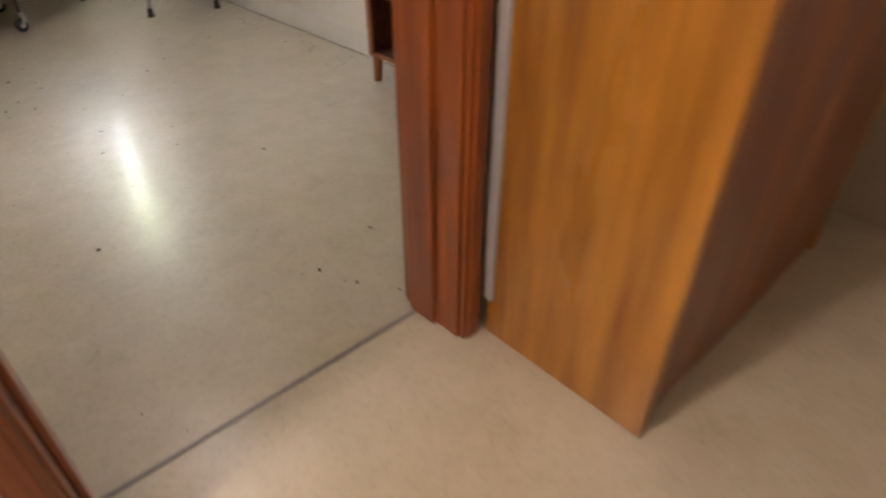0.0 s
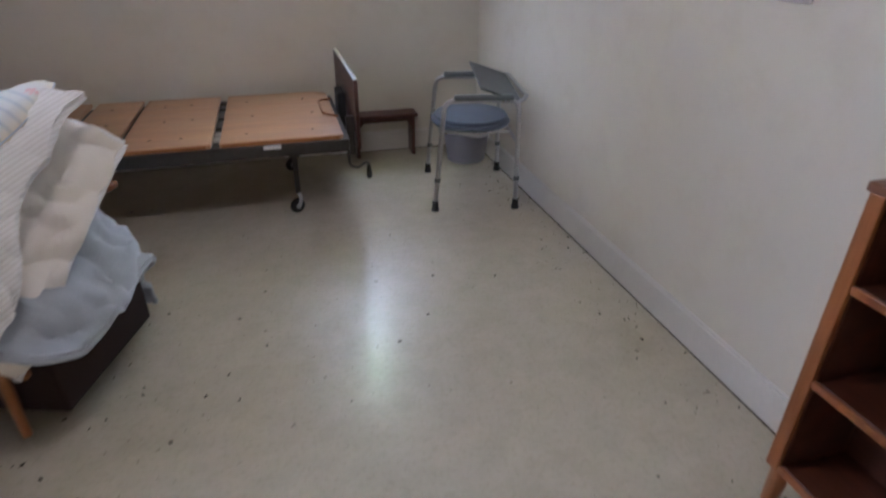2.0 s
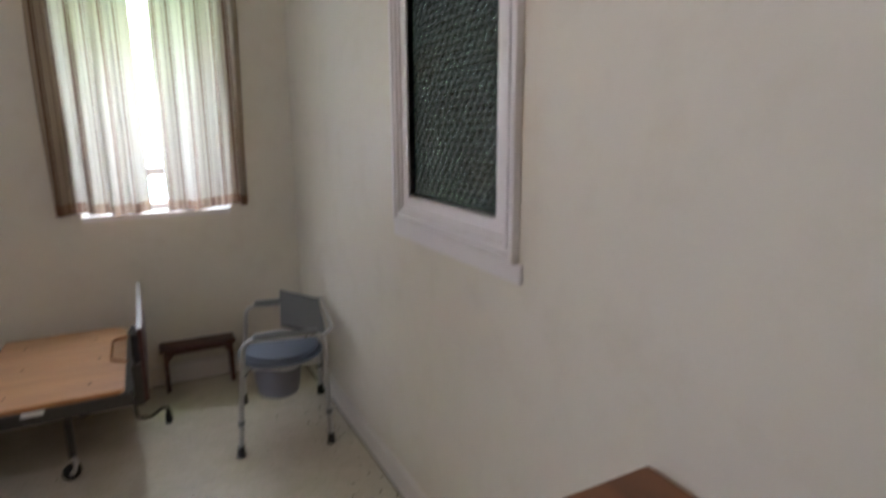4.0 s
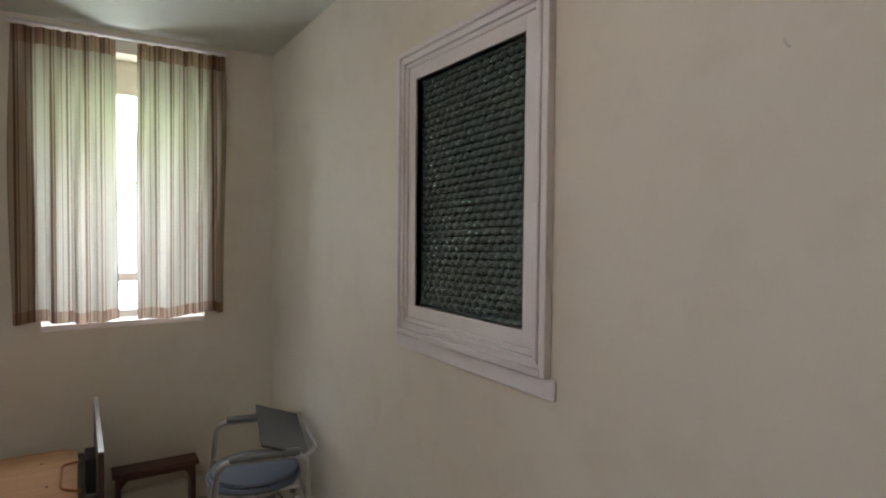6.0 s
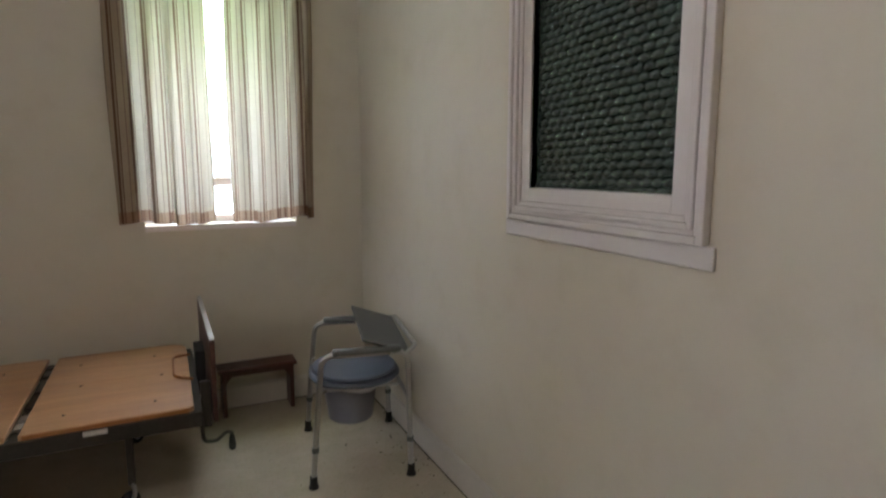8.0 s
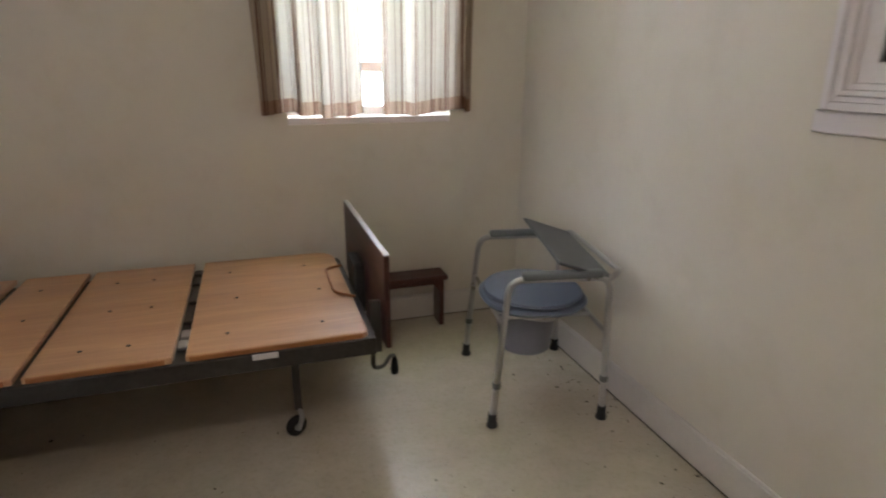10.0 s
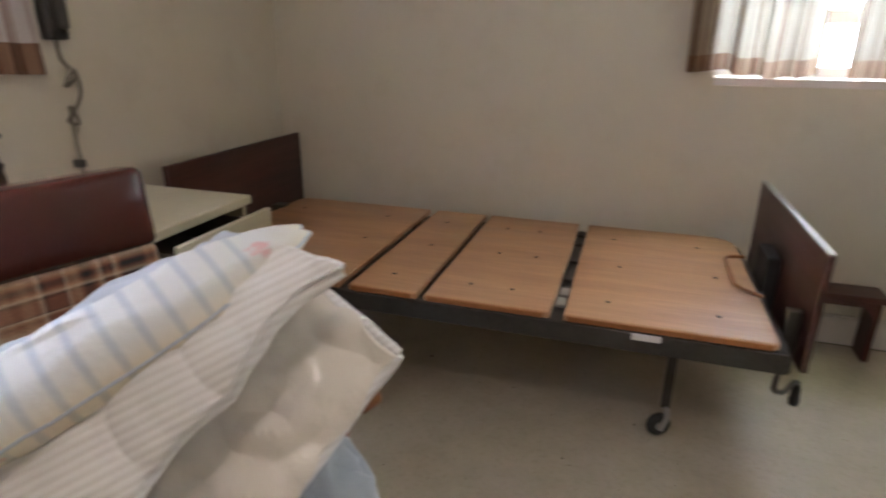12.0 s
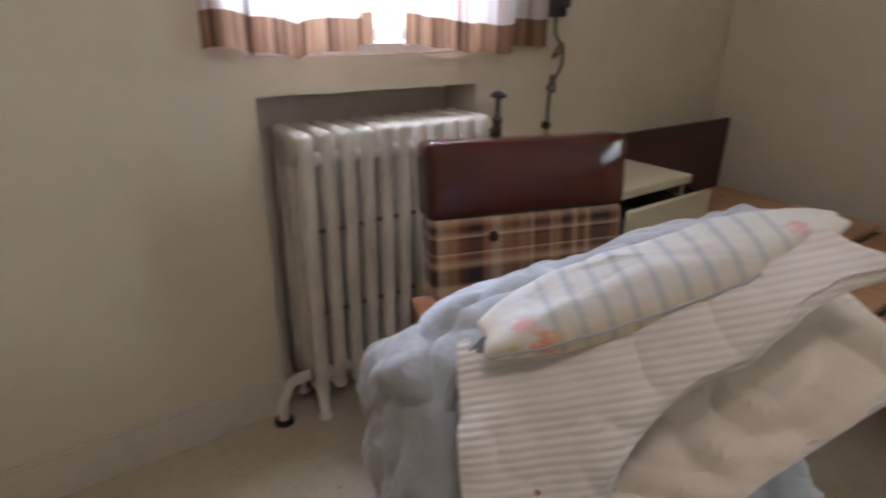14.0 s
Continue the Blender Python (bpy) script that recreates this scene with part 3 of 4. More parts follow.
def window_unit(name, label, at, width, height, horizontal_at, mullion=0.0):
    """A painted timber window in its own axes: x across, y outwards, z up from the sill."""
    w = structure(thing(name, "", "", at[:3], at[3]), label, "window")
    f = 0.05
    part("window_frame", boxes((0, f, 0, 0.08, 0, height), (width - f, width, 0, 0.08, 0, height), (f, width - f, 0, 0.08, height - f, height), (f, width - f, 0, 0.08, 0, f), bevel=0.003), TRIM, w, local=True)
    part("sash_rail", box(f, width - f, 0.01, 0.06, horizontal_at, horizontal_at + 0.05, 0.004), TRIM, w, local=True)
    part("head_box", box(f, width - f, 0.0, 0.07, height - 0.19, height - f, 0.004), TRIM, w, local=True)
    if mullion:
        part("mullion", box(width / 2 + 0.017 - mullion / 2, width / 2 + 0.017 + mullion / 2, -0.012, 0.058, f, height - 0.19, 0.004), TRIM, w, local=True)
    part("window_sill", box(-0.0, width, -0.165, 0.0, -0.02, 0.012, 0.004), TRIM, w, local=True)
    for z0, z1 in ((f, horizontal_at), (horizontal_at + 0.05, height - 0.19)):
        pane = part("pane", box(f, width - f, 0.032, 0.037, z0, z1), GLASS, w, local=True)
        pane.visible_shadow = False
    return w


window_unit("window_1", "white timber window behind striped curtains", (NW[0], 5.20, NW[2] + 0.02, 0), NW[1] - NW[0], NW[3] - NW[2] - 0.02, 0.215)
window_unit("window_2", "white timber window above the radiator", (WX - 0.17, WW[0], WW[2] + 0.02, 90), WW[1] - WW[0], WW[3] - WW[2] - 0.02, 0.215, 0.09)
structure(part("backdrop_garden", boxes((-4.0, 6.0, 8.0, 8.05, -1.0, 5.0)), GARDEN), "bright sunlit garden foliage outside the window", "backdrop")
structure(part("backdrop_garden", boxes((-5.0, -4.95, -1.0, 7.0, -1.0, 5.0)), GARDEN), "bright sunlit garden foliage outside the window", "backdrop")


def curtain(label, along, plane, a0, a1, z0, z1, folds, seed, mats, group, hem_height=0.062):
    """A pleated panel hanging in a plane; along is the axis of its width (0: x, 1: y)."""
    rnd = random.Random(seed)
    ph = [rnd.uniform(0, 6.28) for _ in range(4)]
    sign = -1 if along == 0 else 1

    def fn(s, t, b0, b1):
        z = b1 + (b0 - b1) * t
        k = (z1 - z) / (z1 - z0)
        a = a0 + (a1 - a0) * s
        pleat = 1 - step01(0.03, 0.30, k)
        warp = 2 * math.pi * folds * s + ph[0] + 0.9 * math.sin(6.5 * s + ph[2])
        off = (0.012 * pleat) * math.sin(2 * warp) + (0.005 + 0.024 * step01(0.02, 0.5, k)) * math.sin(warp + 0.7 * math.sin(2.2 * k + ph[1]))
        off += 0.007 * math.sin(2.3 * warp + ph[3] + 2.5 * k) * step01(0.1, 0.6, k) + 0.004 * math.sin(9 * k + 5 * s + ph[1])
        a += 0.014 * math.sin(warp + 1.2) * k + 0.016 * (s - 0.5) * math.sin(3.2 * k) + 0.004 * math.sin(5 * k + ph[2])
        z -= (0.012 * math.sin(2 * math.pi * s + ph[1]) + 0.006 * math.sin(warp + ph[3])) * k
        p = plane + sign * off
        return (a, p, z) if along == 0 else (p, a, z)

    mid = (a0 + a1) / 2
    t = thing("curtain", label, "curtain", (mid, plane, z0) if along == 0 else (plane, mid, z0), 0, group)
    hem, head = z0 + hem_height, z1 - 0.085
    n = int(folds * 22)
    part("cloth", sheet(lambda s, q: fn(s, q, hem, head), n, 26), mats[0], t, smooth=True)
    part("hem", sheet(lambda s, q: fn(s, q, z0, hem), n, 4), mats[1], t, "brown checked hem band", smooth=True)
    # doubled heading; its lack of backlight is painted with the dark hem cloth
    part("heading", sheet(lambda s, q: fn(s, q, head, z1), n, 5), mats[1], t, "pleated brown heading tape, darkened for its missing backlight", smooth=True)
    return t


NL = "beige striped linen curtain, drawn nearly closed over the window"
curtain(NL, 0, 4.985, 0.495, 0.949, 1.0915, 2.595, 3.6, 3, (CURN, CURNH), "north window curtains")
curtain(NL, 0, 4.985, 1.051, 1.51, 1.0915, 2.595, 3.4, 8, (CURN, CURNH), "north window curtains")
WL = "pinkish striped linen curtain with brown checked hem"
curtain(WL, 1, -1.322, 2.63, 3.09, 1.098, 2.575, 3.3, 5, (CURW, CURWH), "west window curtains", 0.085)
curtain(WL, 1, -1.322, 3.165, 3.715, 1.098, 2.575, 3.8, 12, (CURW, CURWH), "west window curtains", 0.085)


def rail(p, q, posts):
    mid = (Vector(p) + Vector(q)) / 2
    t = thing("curtain_rail", "slim white curtain rail fixed above the window", "curtain rail", tuple(mid))
    part("track", tube([p, q], 0.011, 8), TRIM, t)
    for a, b in posts:
        part("bracket", tube([a, b], 0.006, 8), TRIM, t)


rail((0.48, 4.995, 2.612), (1.52, 4.995, 2.612), [((0.55, 4.995, 2.612), (0.55, NY, 2.612)), ((1.45, 4.995, 2.612), (1.45, NY, 2.612))])
rail((-1.335, 2.60, 2.592), (-1.335, 3.74, 2.592), [((-1.335, 2.68, 2.592), (WX, 2.68, 2.592)), ((-1.335, 3.66, 2.592), (WX, 3.66, 2.592))])

# ---- inner window with pressed glass ----
cn = noise
iw = structure(thing("window_3", "", "", (EX, 2.915, 1.32)), "inner window of dark pressed obscure glass, white casing", "window")
y0, y1, z0, z1 = GW


def scales(s, t):
    """Rows of slanting scales pressed into the room side of the pane."""
    y, z = y0 + (y1 - y0) * s, z0 + (z1 - z0) * t
    q = z * 41 + y * 1.2
    row = math.floor(q)
    p = y * 25 + 0.5 * row + 0.30 * cn.noise(Vector((row * 1.7, y * 9, 0)))
    fp, fq = 2 * (p - math.floor(p)) - 1, 2 * (q - row) - 1
    dome = max(0.0, 1 - 0.95 * fp * fp - 0.95 * fq * fq) ** 0.55
    return (1.831 - 0.012 * dome * (1 - 0.35 * fq) * (0.8 + 0.5 * cn.noise(Vector((math.floor(p), row, 3)))), y, z)


part("pane", sheet(scales, 190, 360, 0.003), RELIEF, iw, "green pressed obscure glass, tint darkened for the unlit room behind", True)
sw = 0.045


def ring(x0, x1, a, b, c, d, w, bev=0.002):
    """Four boards round the rectangle a..b (y), c..d (z), w wide."""
    return [box(x0, x1, a - w, a, c - w, d + w, bev), box(x0, x1, b, b + w, c - w, d + w, bev), box(x0, x1, a, b, d, d + w, bev), box(x0, x1, a, b, c - w, c, bev)]


for b in ring(1.793, 1.850, y0 + 0.0, y1 - 0.0, z0 + 0.0, z1 - 0.0, sw):
    part("sash", b, TRIM, iw)
for k, (off, w, dep) in enumerate(((sw, 0.016, 0.014), (sw + 0.016, 0.014, 0.024), (sw + 0.030, 0.014, 0.017), (sw + 0.044, 0.020, 0.026))):
    for b in ring(EX - dep, EX - 0.0005, y0 - off, y1 + off, z0 - off, z1 + off, w, 0.0035):
        part("casing_moulding", b, TRIM, iw)
part("apron", box(EX - 0.013, EX - 0.0005, y0 - 0.13, y1 + 0.13, z0 - 0.165, z0 - 0.110, 0.005), TRIM, iw)

# ---- bed ----
BEDZ = 0.448
bed = thing("hospital_bed", "old adjustable bed frame with bare plywood deck panels", "bed", (-0.25, 4.45, 0))


def deck_panel(x0, x1, r0=0.0, r1=0.0):
    """A plywood panel with rounded corners at an end, and a softened edge."""
    bm = bmesh.new()
    ys, ye = 4.0, 4.935
    pts = []
    for cx, cy, a0, r in ((x1, ye, 0, r1), (x0, ye, 90, r0), (x0, ys, 180, r0), (x1, ys, 270, r1 * 0.25)):
        sx, sy = (1 if cx == x1 else -1), (1 if cy == ye else -1)
        n = 6 if r else 1
        for k in range(n):
            a = radians(a0 + 90 * (k / max(1, n - 1)) if r else a0)
            pts.append((cx - sx * r + r * math.cos(a), cy - sy * r + r * math.sin(a)) if r else (cx, cy))
    top = [bm.verts.new((x, y, BEDZ)) for x, y in pts]
    f = bm.faces.new(top)
    ex = bmesh.ops.extrude_face_region(bm, geom=[f])
    for v in [g for g in ex["geom"] if isinstance(g, bmesh.types.BMVert)]:
        v.co.z -= 0.022
    bmesh.ops.bevel(bm, geom=[e for e in bm.edges if abs(e.verts[0].co.z - e.verts[1].co.z) < 1e-6], offset=0.003, segments=1, affect="EDGES")
    return bm


panels = ((-1.235, -0.545, 0.06, 0.0), (-0.510, -0.272, 0, 0), (-0.248, 0.150, 0, 0), (0.190, 0.765, 0, 0.09))
for k, (px0, px1, r0, r1) in enumerate(panels):
    p = part("deck_panel", deck_panel(px0, px1, r0, r1), DECK, bed)
    part("panel_edge", box(px0 + 0.01, px1 - 0.02, 3.996, 4.002, BEDZ - 0.021, BEDZ - 0.003, 0.002), DECKEDGE, p, "raw orange plywood edge")
    for bx in ((px0 + 0.13, px1 - 0.13) if px1 - px0 > 0.3 else ((px0 + px1) / 2,)):
        for by in (4.13, 4.45, 4.76):
            part("bolt", lathe([(0.0, 0.0), (0.0075, 0.0), (0.006, 0.002), (0.0, 0.0025)], (bx + 0.02 * math.sin(by * 9), by, BEDZ), 8), STEEL, p)
for y in (4.012, 4.885):
    part("side_rail", box(-1.22, 0.79, y - 0.018, y + 0.018, 0.362, BEDZ - 0.024, 0.004), STEEL, bed)
for x in (-1.20, -0.53, -0.26, 0.17, 0.775):
    part("cross_bar", box(x - 0.02, x + 0.02, 4.03, 4.868, 0.385, BEDZ - 0.026, 0.003), STEEL, bed)
for x, y in ((0.17, 4.12), (0.172, 4.2), (0.168, 4.33), (0.171, 4.52), (0.17, 4.72), (0.169, 4.84)):
    part("hinge_link", box(x - 0.014, x + 0.014, y - 0.03, y + 0.03, BEDZ - 0.024, BEDZ - 0.012, 0.003), CASTERW if y < 4.3 else STEEL, bed)
part("label_plate", box(0.385, 0.465, 3.9895, 3.9935, 0.404, 0.424, 0.001), PAPER, bed, "small white paper label on the rail")
part("mattress_retainer", tube(rounded([(0.775, 4.70, BEDZ + 0.004), (0.700, 4.66, BEDZ + 0.012), (0.700, 4.36, BEDZ + 0.012), (0.775, 4.32, BEDZ + 0.004)], 0.04), 0.006, 8), CHAIRWOOD, bed, "copper-coloured bent retaining rod", True)


def bed_leg(x, y):
    leg = part("leg", put(box(x - 0.014, x + 0.014, y - 0.014, y + 0.014, 0.11, 0.365, 0.003), box(x - 0.028, x + 0.028, y - 0.022, y + 0.022, 0.31, 0.365, 0.004)), STEEL, bed)
    turn = Matrix.Translation((x - 0.012, y, 0.040)) @ pose(0, 0, 0, 90, 0, 25)
    wheel = lathe([(0.0, -0.014), (0.030, -0.014), (0.038, -0.008), (0.040, 0), (0.038, 0.008), (0.030, 0.014), (0.0, 0.014)], (0, 0, 0), 24)
    bmesh.ops.transform(wheel, matrix=turn, verts=wheel.verts)
    part("caster_wheel", wheel, BLACK, leg, "black rubber wheel", True)
    hub = lathe([(0.0, -0.018), (0.014, -0.017), (0.016, 0.0), (0.014, 0.017), (0.0, 0.018)], (0, 0, 0), 16)
    bmesh.ops.transform(hub, matrix=turn, verts=hub.verts)
    part("caster_hub", hub, CASTERW, leg, "", True)
    bm = tube(rounded([(x - 0.004, y - 0.018, 0.035), (x + 0.012, y - 0.018, 0.085), (x, y, 0.118)], 0.02), 0.013, 8, flat=0.7)
    part("caster_fork", bm, CASTERW, leg)


for x, y in ((0.52, 4.14), (0.52, 4.78), (-1.02, 4.14), (-1.02, 4.78)):
    bed_leg(x, y)
foot = part("footboard", put(box(0.836, 0.856, 4.055, 4.945, 0.345, 0.690, 0.003), box(0.8365, 0.8555, 4.058, 4.942, 0.345, 0.69, 0.002)), BOARD, bed, "dark mahogany veneer board")
part("edge_strip", box(0.835, 0.857, 4.055, 4.945, 0.690, 0.696, 0.002), EDGEM, foot, "worn pale metal edge strip")
part("headboard", box(-1.300, -1.278, 4.10, 5.012, 0.36, 0.762, 0.003), BOARD, bed, "dark mahogany veneer board")
part("head_bracket", box(-1.277, -1.220, 4.40, 4.46, 0.38, 0.46, 0.004), STEEL, bed)
part("head_bracket", box(-1.277, -1.220, 4.72, 4.78, 0.38, 0.46, 0.004), STEEL, bed)
part("foot_bracket", box(0.792, 0.835, 4.43, 4.60, 0.33, 0.545, 0.006), BLACK, bed, "black steel mounting box")
part("foot_bracket", box(0.795, 0.835, 4.12, 4.15, 0.30, 0.50, 0.004), STEEL, bed)
crank = part("crank", tube(rounded([(0.79, 4.06, 0.37), (0.795, 4.10, 0.25), (0.85, 4.18, 0.205), (0.90, 4.28, 0.195), (0.925, 4.32, 0.17), (0.925, 4.32, 0.15)], 0.035), 0.008, 8), STEEL, bed, "bent steel crank rod", True)
part("crank_knob", lathe([(0.0, 0.085), (0.013, 0.087), (0.017, 0.105), (0.012, 0.150), (0.008, 0.160), (0, 0.161)], (0.925, 4.32, 0), 14), BLACK, crank, "", True)

# ---- step stool ----
stool = thing("step_stool", "small dark mahogany-stained step stool by the wall", "stool", (1.14, 4.95, 0))
part("top", box(0.915, 1.345, 4.872, 5.010, 0.256, 0.281, 0.006), STOOLWOOD, stool)
for x, s in ((0.945, 1), (1.315, -1)):
    part("leg", box(x - 0.012, x + 0.012, 4.885, 5.000, 0, 0.256, 0.004), STOOLWOOD, stool)
    bm = bmesh.new()
    edge = [(x + s * 0.012, 0.256), (x + s * 0.085, 0.256), (x + s * 0.078, 0.248), (x + s * 0.045, 0.230), (x + s * 0.022, 0.205), (x + s * 0.012, 0.185)]
    a = [bm.verts.new((p, 4.892, q)) for p, q in edge]
    b = [bm.verts.new((p, 4.910, q)) for p, q in edge]
    bm.faces.new(a), bm.faces.new(b)
    for k in range(len(a)):
        bm.faces.new((a[k], a[(k + 1) % len(a)], b[(k + 1) % len(a)], b[k]))
    part("bracket", bm, STOOLWOOD, stool)
part("apron", box(0.957, 1.303, 4.895, 4.908, 0.228, 0.256, 0.003), STOOLWOOD, stool)

# ---- commode chair: local x from front to back, y across ----
com = thing("commode_chair", "aluminium commode chair with blue-grey seat and bucket", "commode chair", (1.485, 4.215, 0), -10.5)
HD, HW = 0.217, 0.290
for s in (-1, 1):
    y = s * HW
    ya = s * (HW - 0.012)
    fr = part("side_frame", tube(rounded([(-HD, y, 0.035), (-HD + 0.018, y, 0.25), (-HD + 0.050, ya, 0.585), (HD - 0.01, ya, 0.582), (HD - 0.005, y, 0.25), (HD, y, 0.035)], 0.055, 7), 0.0125, 12), CHROME, com, "", True, True)
    part("arm_pad", box(-HD + 0.095, HD - 0.04, ya - 0.021, ya + 0.021, 0.585, 0.612, 0.009, 3), ARMPAD, com, "dark grey padded armrest", True, True)
    for x in (-HD, HD):
        part("rubber_foot", lathe([(0.0, 0), (0.021, 0), (0.022, 0.008), (0.017, 0.02), (0.016, 0.055), (0.0, 0.056)], (x, y, 0), 16), BLACK, fr, "black rubber ferrule", True, True)
        xx = x + (0.012 if x < 0 else -0.003)
        part("leg_collar", lathe([(0.0, -0.011), (0.0155, -0.011), (0.0165, 0), (0.0155, 0.011), (0.0, 0.011)], (xx, y, 0.175), 14), ARMPAD, fr, "", True, True)
    part("seat_bar", tube([(-HD + 0.05, s * 0.16, 0.388), (HD - 0.03, s * 0.16, 0.388)], 0.009, 8), CHROME, com, "", True, True)
part("cross_bar", tube([(-HD + 0.036, -HW, 0.40), (-HD + 0.036, HW, 0.40)], 0.009, 8), CHROME, com, "", True, True)
part("cross_bar", tube([(HD - 0.005, -HW, 0.36), (HD - 0.005, HW, 0.36)], 0.010, 8), CHROME, com, "", True, True)
part("back_bar", tube(rounded([(HD - 0.02, -HW + 0.01, 0.57), (HD + 0.03, -HW + 0.02, 0.60), (HD + 0.03, HW - 0.02, 0.60), (HD - 0.02, HW - 0.01, 0.57)], 0.05), 0.011, 10), CHROME, com, "", True, True)


def seat_bm(z0, z1, a, b, hole):
    bm = bmesh.new()
    n = 40
    rings = []
    for r, z in ((hole, z0 + 0.006), (hole + 0.02, z1 - 0.004), (hole + 0.3 * (1 - hole), z1), (0.96, z1 - 0.004), (1.0, (z0 + z1) / 2), (0.96, z0), (hole + 0.03, z0)):
        rings.append([bm.verts.new((a * r * math.copysign(abs(math.cos(t)) ** 0.85, math.cos(t)), b * r * math.copysign(abs(math.sin(t)) ** 0.85, math.sin(t)), z)) for t in (2 * math.pi * k / n for k in range(n))])
    for i in range(len(rings)):
        p, q = rings[i], rings[(i + 1) % len(rings)]
        for k in range(n):
            bm.faces.new((p[k], p[(k + 1) % n], q[(k + 1) % n], q[k]))
    return bm


part("seat", seat_bm(0.405, 0.432, 0.215, 0.230, 0.5), SEAT, com, "blue-grey moulded plastic seat", True, True)
part("seat_lid", lathe([(0.0, 0.433), (0.197, 0.433), (0.203, 0.440), (0.196, 0.449), (0.0, 0.455)], (0, 0, 0), 36, Matrix.Diagonal((1, 1.09, 1, 1))), SEAT, com, "closed blue-grey seat lid", True, True)
part("seat_rim", tube([(0.185 * math.cos(t), 0.2 * math.sin(t), 0.397) for t in (2 * math.pi * k / 36 for k in range(36))], 0.007, 8, True), CHROME, com, "", True, True)
buck = part("bucket", lathe([(0.0, 0.185), (0.098, 0.185), (0.106, 0.192), (0.130, 0.375), (0.138, 0.378), (0.138, 0.388), (0.122, 0.388), (0.10, 0.20), (0.0, 0.198)], (-0.02, 0.0, 0), 32), BUCKET, com, "grey plastic bucket", True, True)
part("bag_rim", sheet(lambda s, t: ((0.137 + 0.006 * t + 0.004 * math.sin(23 * s)) * math.cos(6.2832 * s) - 0.02, (0.137 + 0.006 * t + 0.004 * math.sin(31 * s)) * math.sin(6.2832 * s), 0.392 - (0.034 + 0.012 * math.sin(17 * s)) * t), 60, 4), BAG, buck, "crumpled clear bag over the rim", True, True)
# backrest board leaning over the back bar
lid = bmesh.new()
put(lid, box(-0.112, 0.112, -0.262, 0.262, -0.006, 0.006, 0.005))
bmesh.ops.transform(lid, matrix=pose(0.119, -0.022, 0.622, 3.5, 19, 0), verts=lid.verts)
part("back_board", lid, LIDP, com, "flat grey plastic board resting on the bars", False, True)

# ---- bookcase ----
bc = thing("bookcase", "small orange-stained pine open bookcase on peg legs", "bookcase", (1.675, 1.83, 0))
BX0, BX1, BY0, BY1 = 1.566, 1.782, 1.65, 2.012
part("side_panel", box(BX0, BX1, BY1 - 0.034, BY1, 0.125, 0.871, 0.003), SHELFWOOD, bc)
part("side_panel", box(BX0 + 0.10, BX1, BY0, BY0 + 0.022, 0.125, 0.871, 0.003), SHELFWOOD, bc)
part("back_panel", box(BX1 - 0.012, BX1, BY0 + 0.022, BY1 - 0.038, 0.125, 0.871, 0.002), SHELFSHADE, bc)
# thin dark sheet that paints shade on the side panel's inner face
part("inner_shade_lining", box(BX0 + 0.012, BX1 - 0.0125, BY1 - 0.0375, BY1 - 0.0342, 0.146, 0.870), SHELFSHADE, bc)


def corner_shelf(z0, z1, front, near):
    """A shelf whose near front corner is cut off."""
    bm = bmesh.new()
    pts = [(BX1 - 0.0125, BY1 - 0.038), (front, BY1 - 0.038), (front, near + 0.14), (front + 0.05, near + 0.06), (front + 0.11, near + 0.022), (BX1 - 0.012, near + 0.022)]
    f = bm.faces.new([bm.verts.new((x, y, z1)) for x, y in pts])
    ex = bmesh.ops.extrude_face_region(bm, geom=[f])
    for v in [g for g in ex["geom"] if isinstance(g, bmesh.types.BMVert)]:
        v.co.z = z0
    bmesh.ops.bevel(bm, geom=[e for e in bm.edges if abs(e.verts[0].co.z - e.verts[1].co.z) < 1e-6], offset=0.003, segments=1, affect="EDGES")
    return bm


for z in (0.125, 0.400, 0.655):
    part("shelf", corner_shelf(z, z + 0.02, BX0 + 0.012, BY0), SHELFSHADE, bc)
    part("shelf_edge", box(BX0 + 0.003, BX0 + 0.0115, BY0 + 0.14, BY1 - 0.0345, z, z + 0.02, 0.002), SHELFWOOD, bc, "pale orange pine lipping")
part("top_board", box(BX0 - 0.006, BX1 + 0.004, BY0 - 0.006, BY1 + 0.006, 0.871, 0.892, 0.004), SHELFIN, bc)
for x, y, dx, dy in ((1.600, 1.985, -0.005, 0.004), (1.612, 1.80, -0.005, -0.004), (1.750, 1.985, 0.003, 0.004), (1.745, 1.71, 0.003, -0.004)):
    part("leg", tube([(x, y, 0.125), (x + dx, y + dy, 0.0)], lambda t: 0.026 - 0.007 * t, 12), SHELFWOOD, bc, "", True)

# ---- green bin ----
wb = thing("waste_bin", "round green plastic waste bin with a black liner", "waste bin", (1.225, 0.800, 0))
part("body", lathe([(0.0, 0.0), (0.102, 0.0), (0.107, 0.006), (0.119, 0.262), (0.125, 0.265), (0.125, 0.276), (0.115, 0.276), (0.10, 0.02), (0.0, 0.018)], (1.225, 0.800, 0), 36), GREEN, wb, "", True)
part("liner", lathe([(0.114, 0.273), (0.112, 0.23), (0.106, 0.14), (0.06, 0.11), (0.0, 0.10)], (1.225, 0.800, 0), 36), BINDARK, wb, "black plastic bag", True)

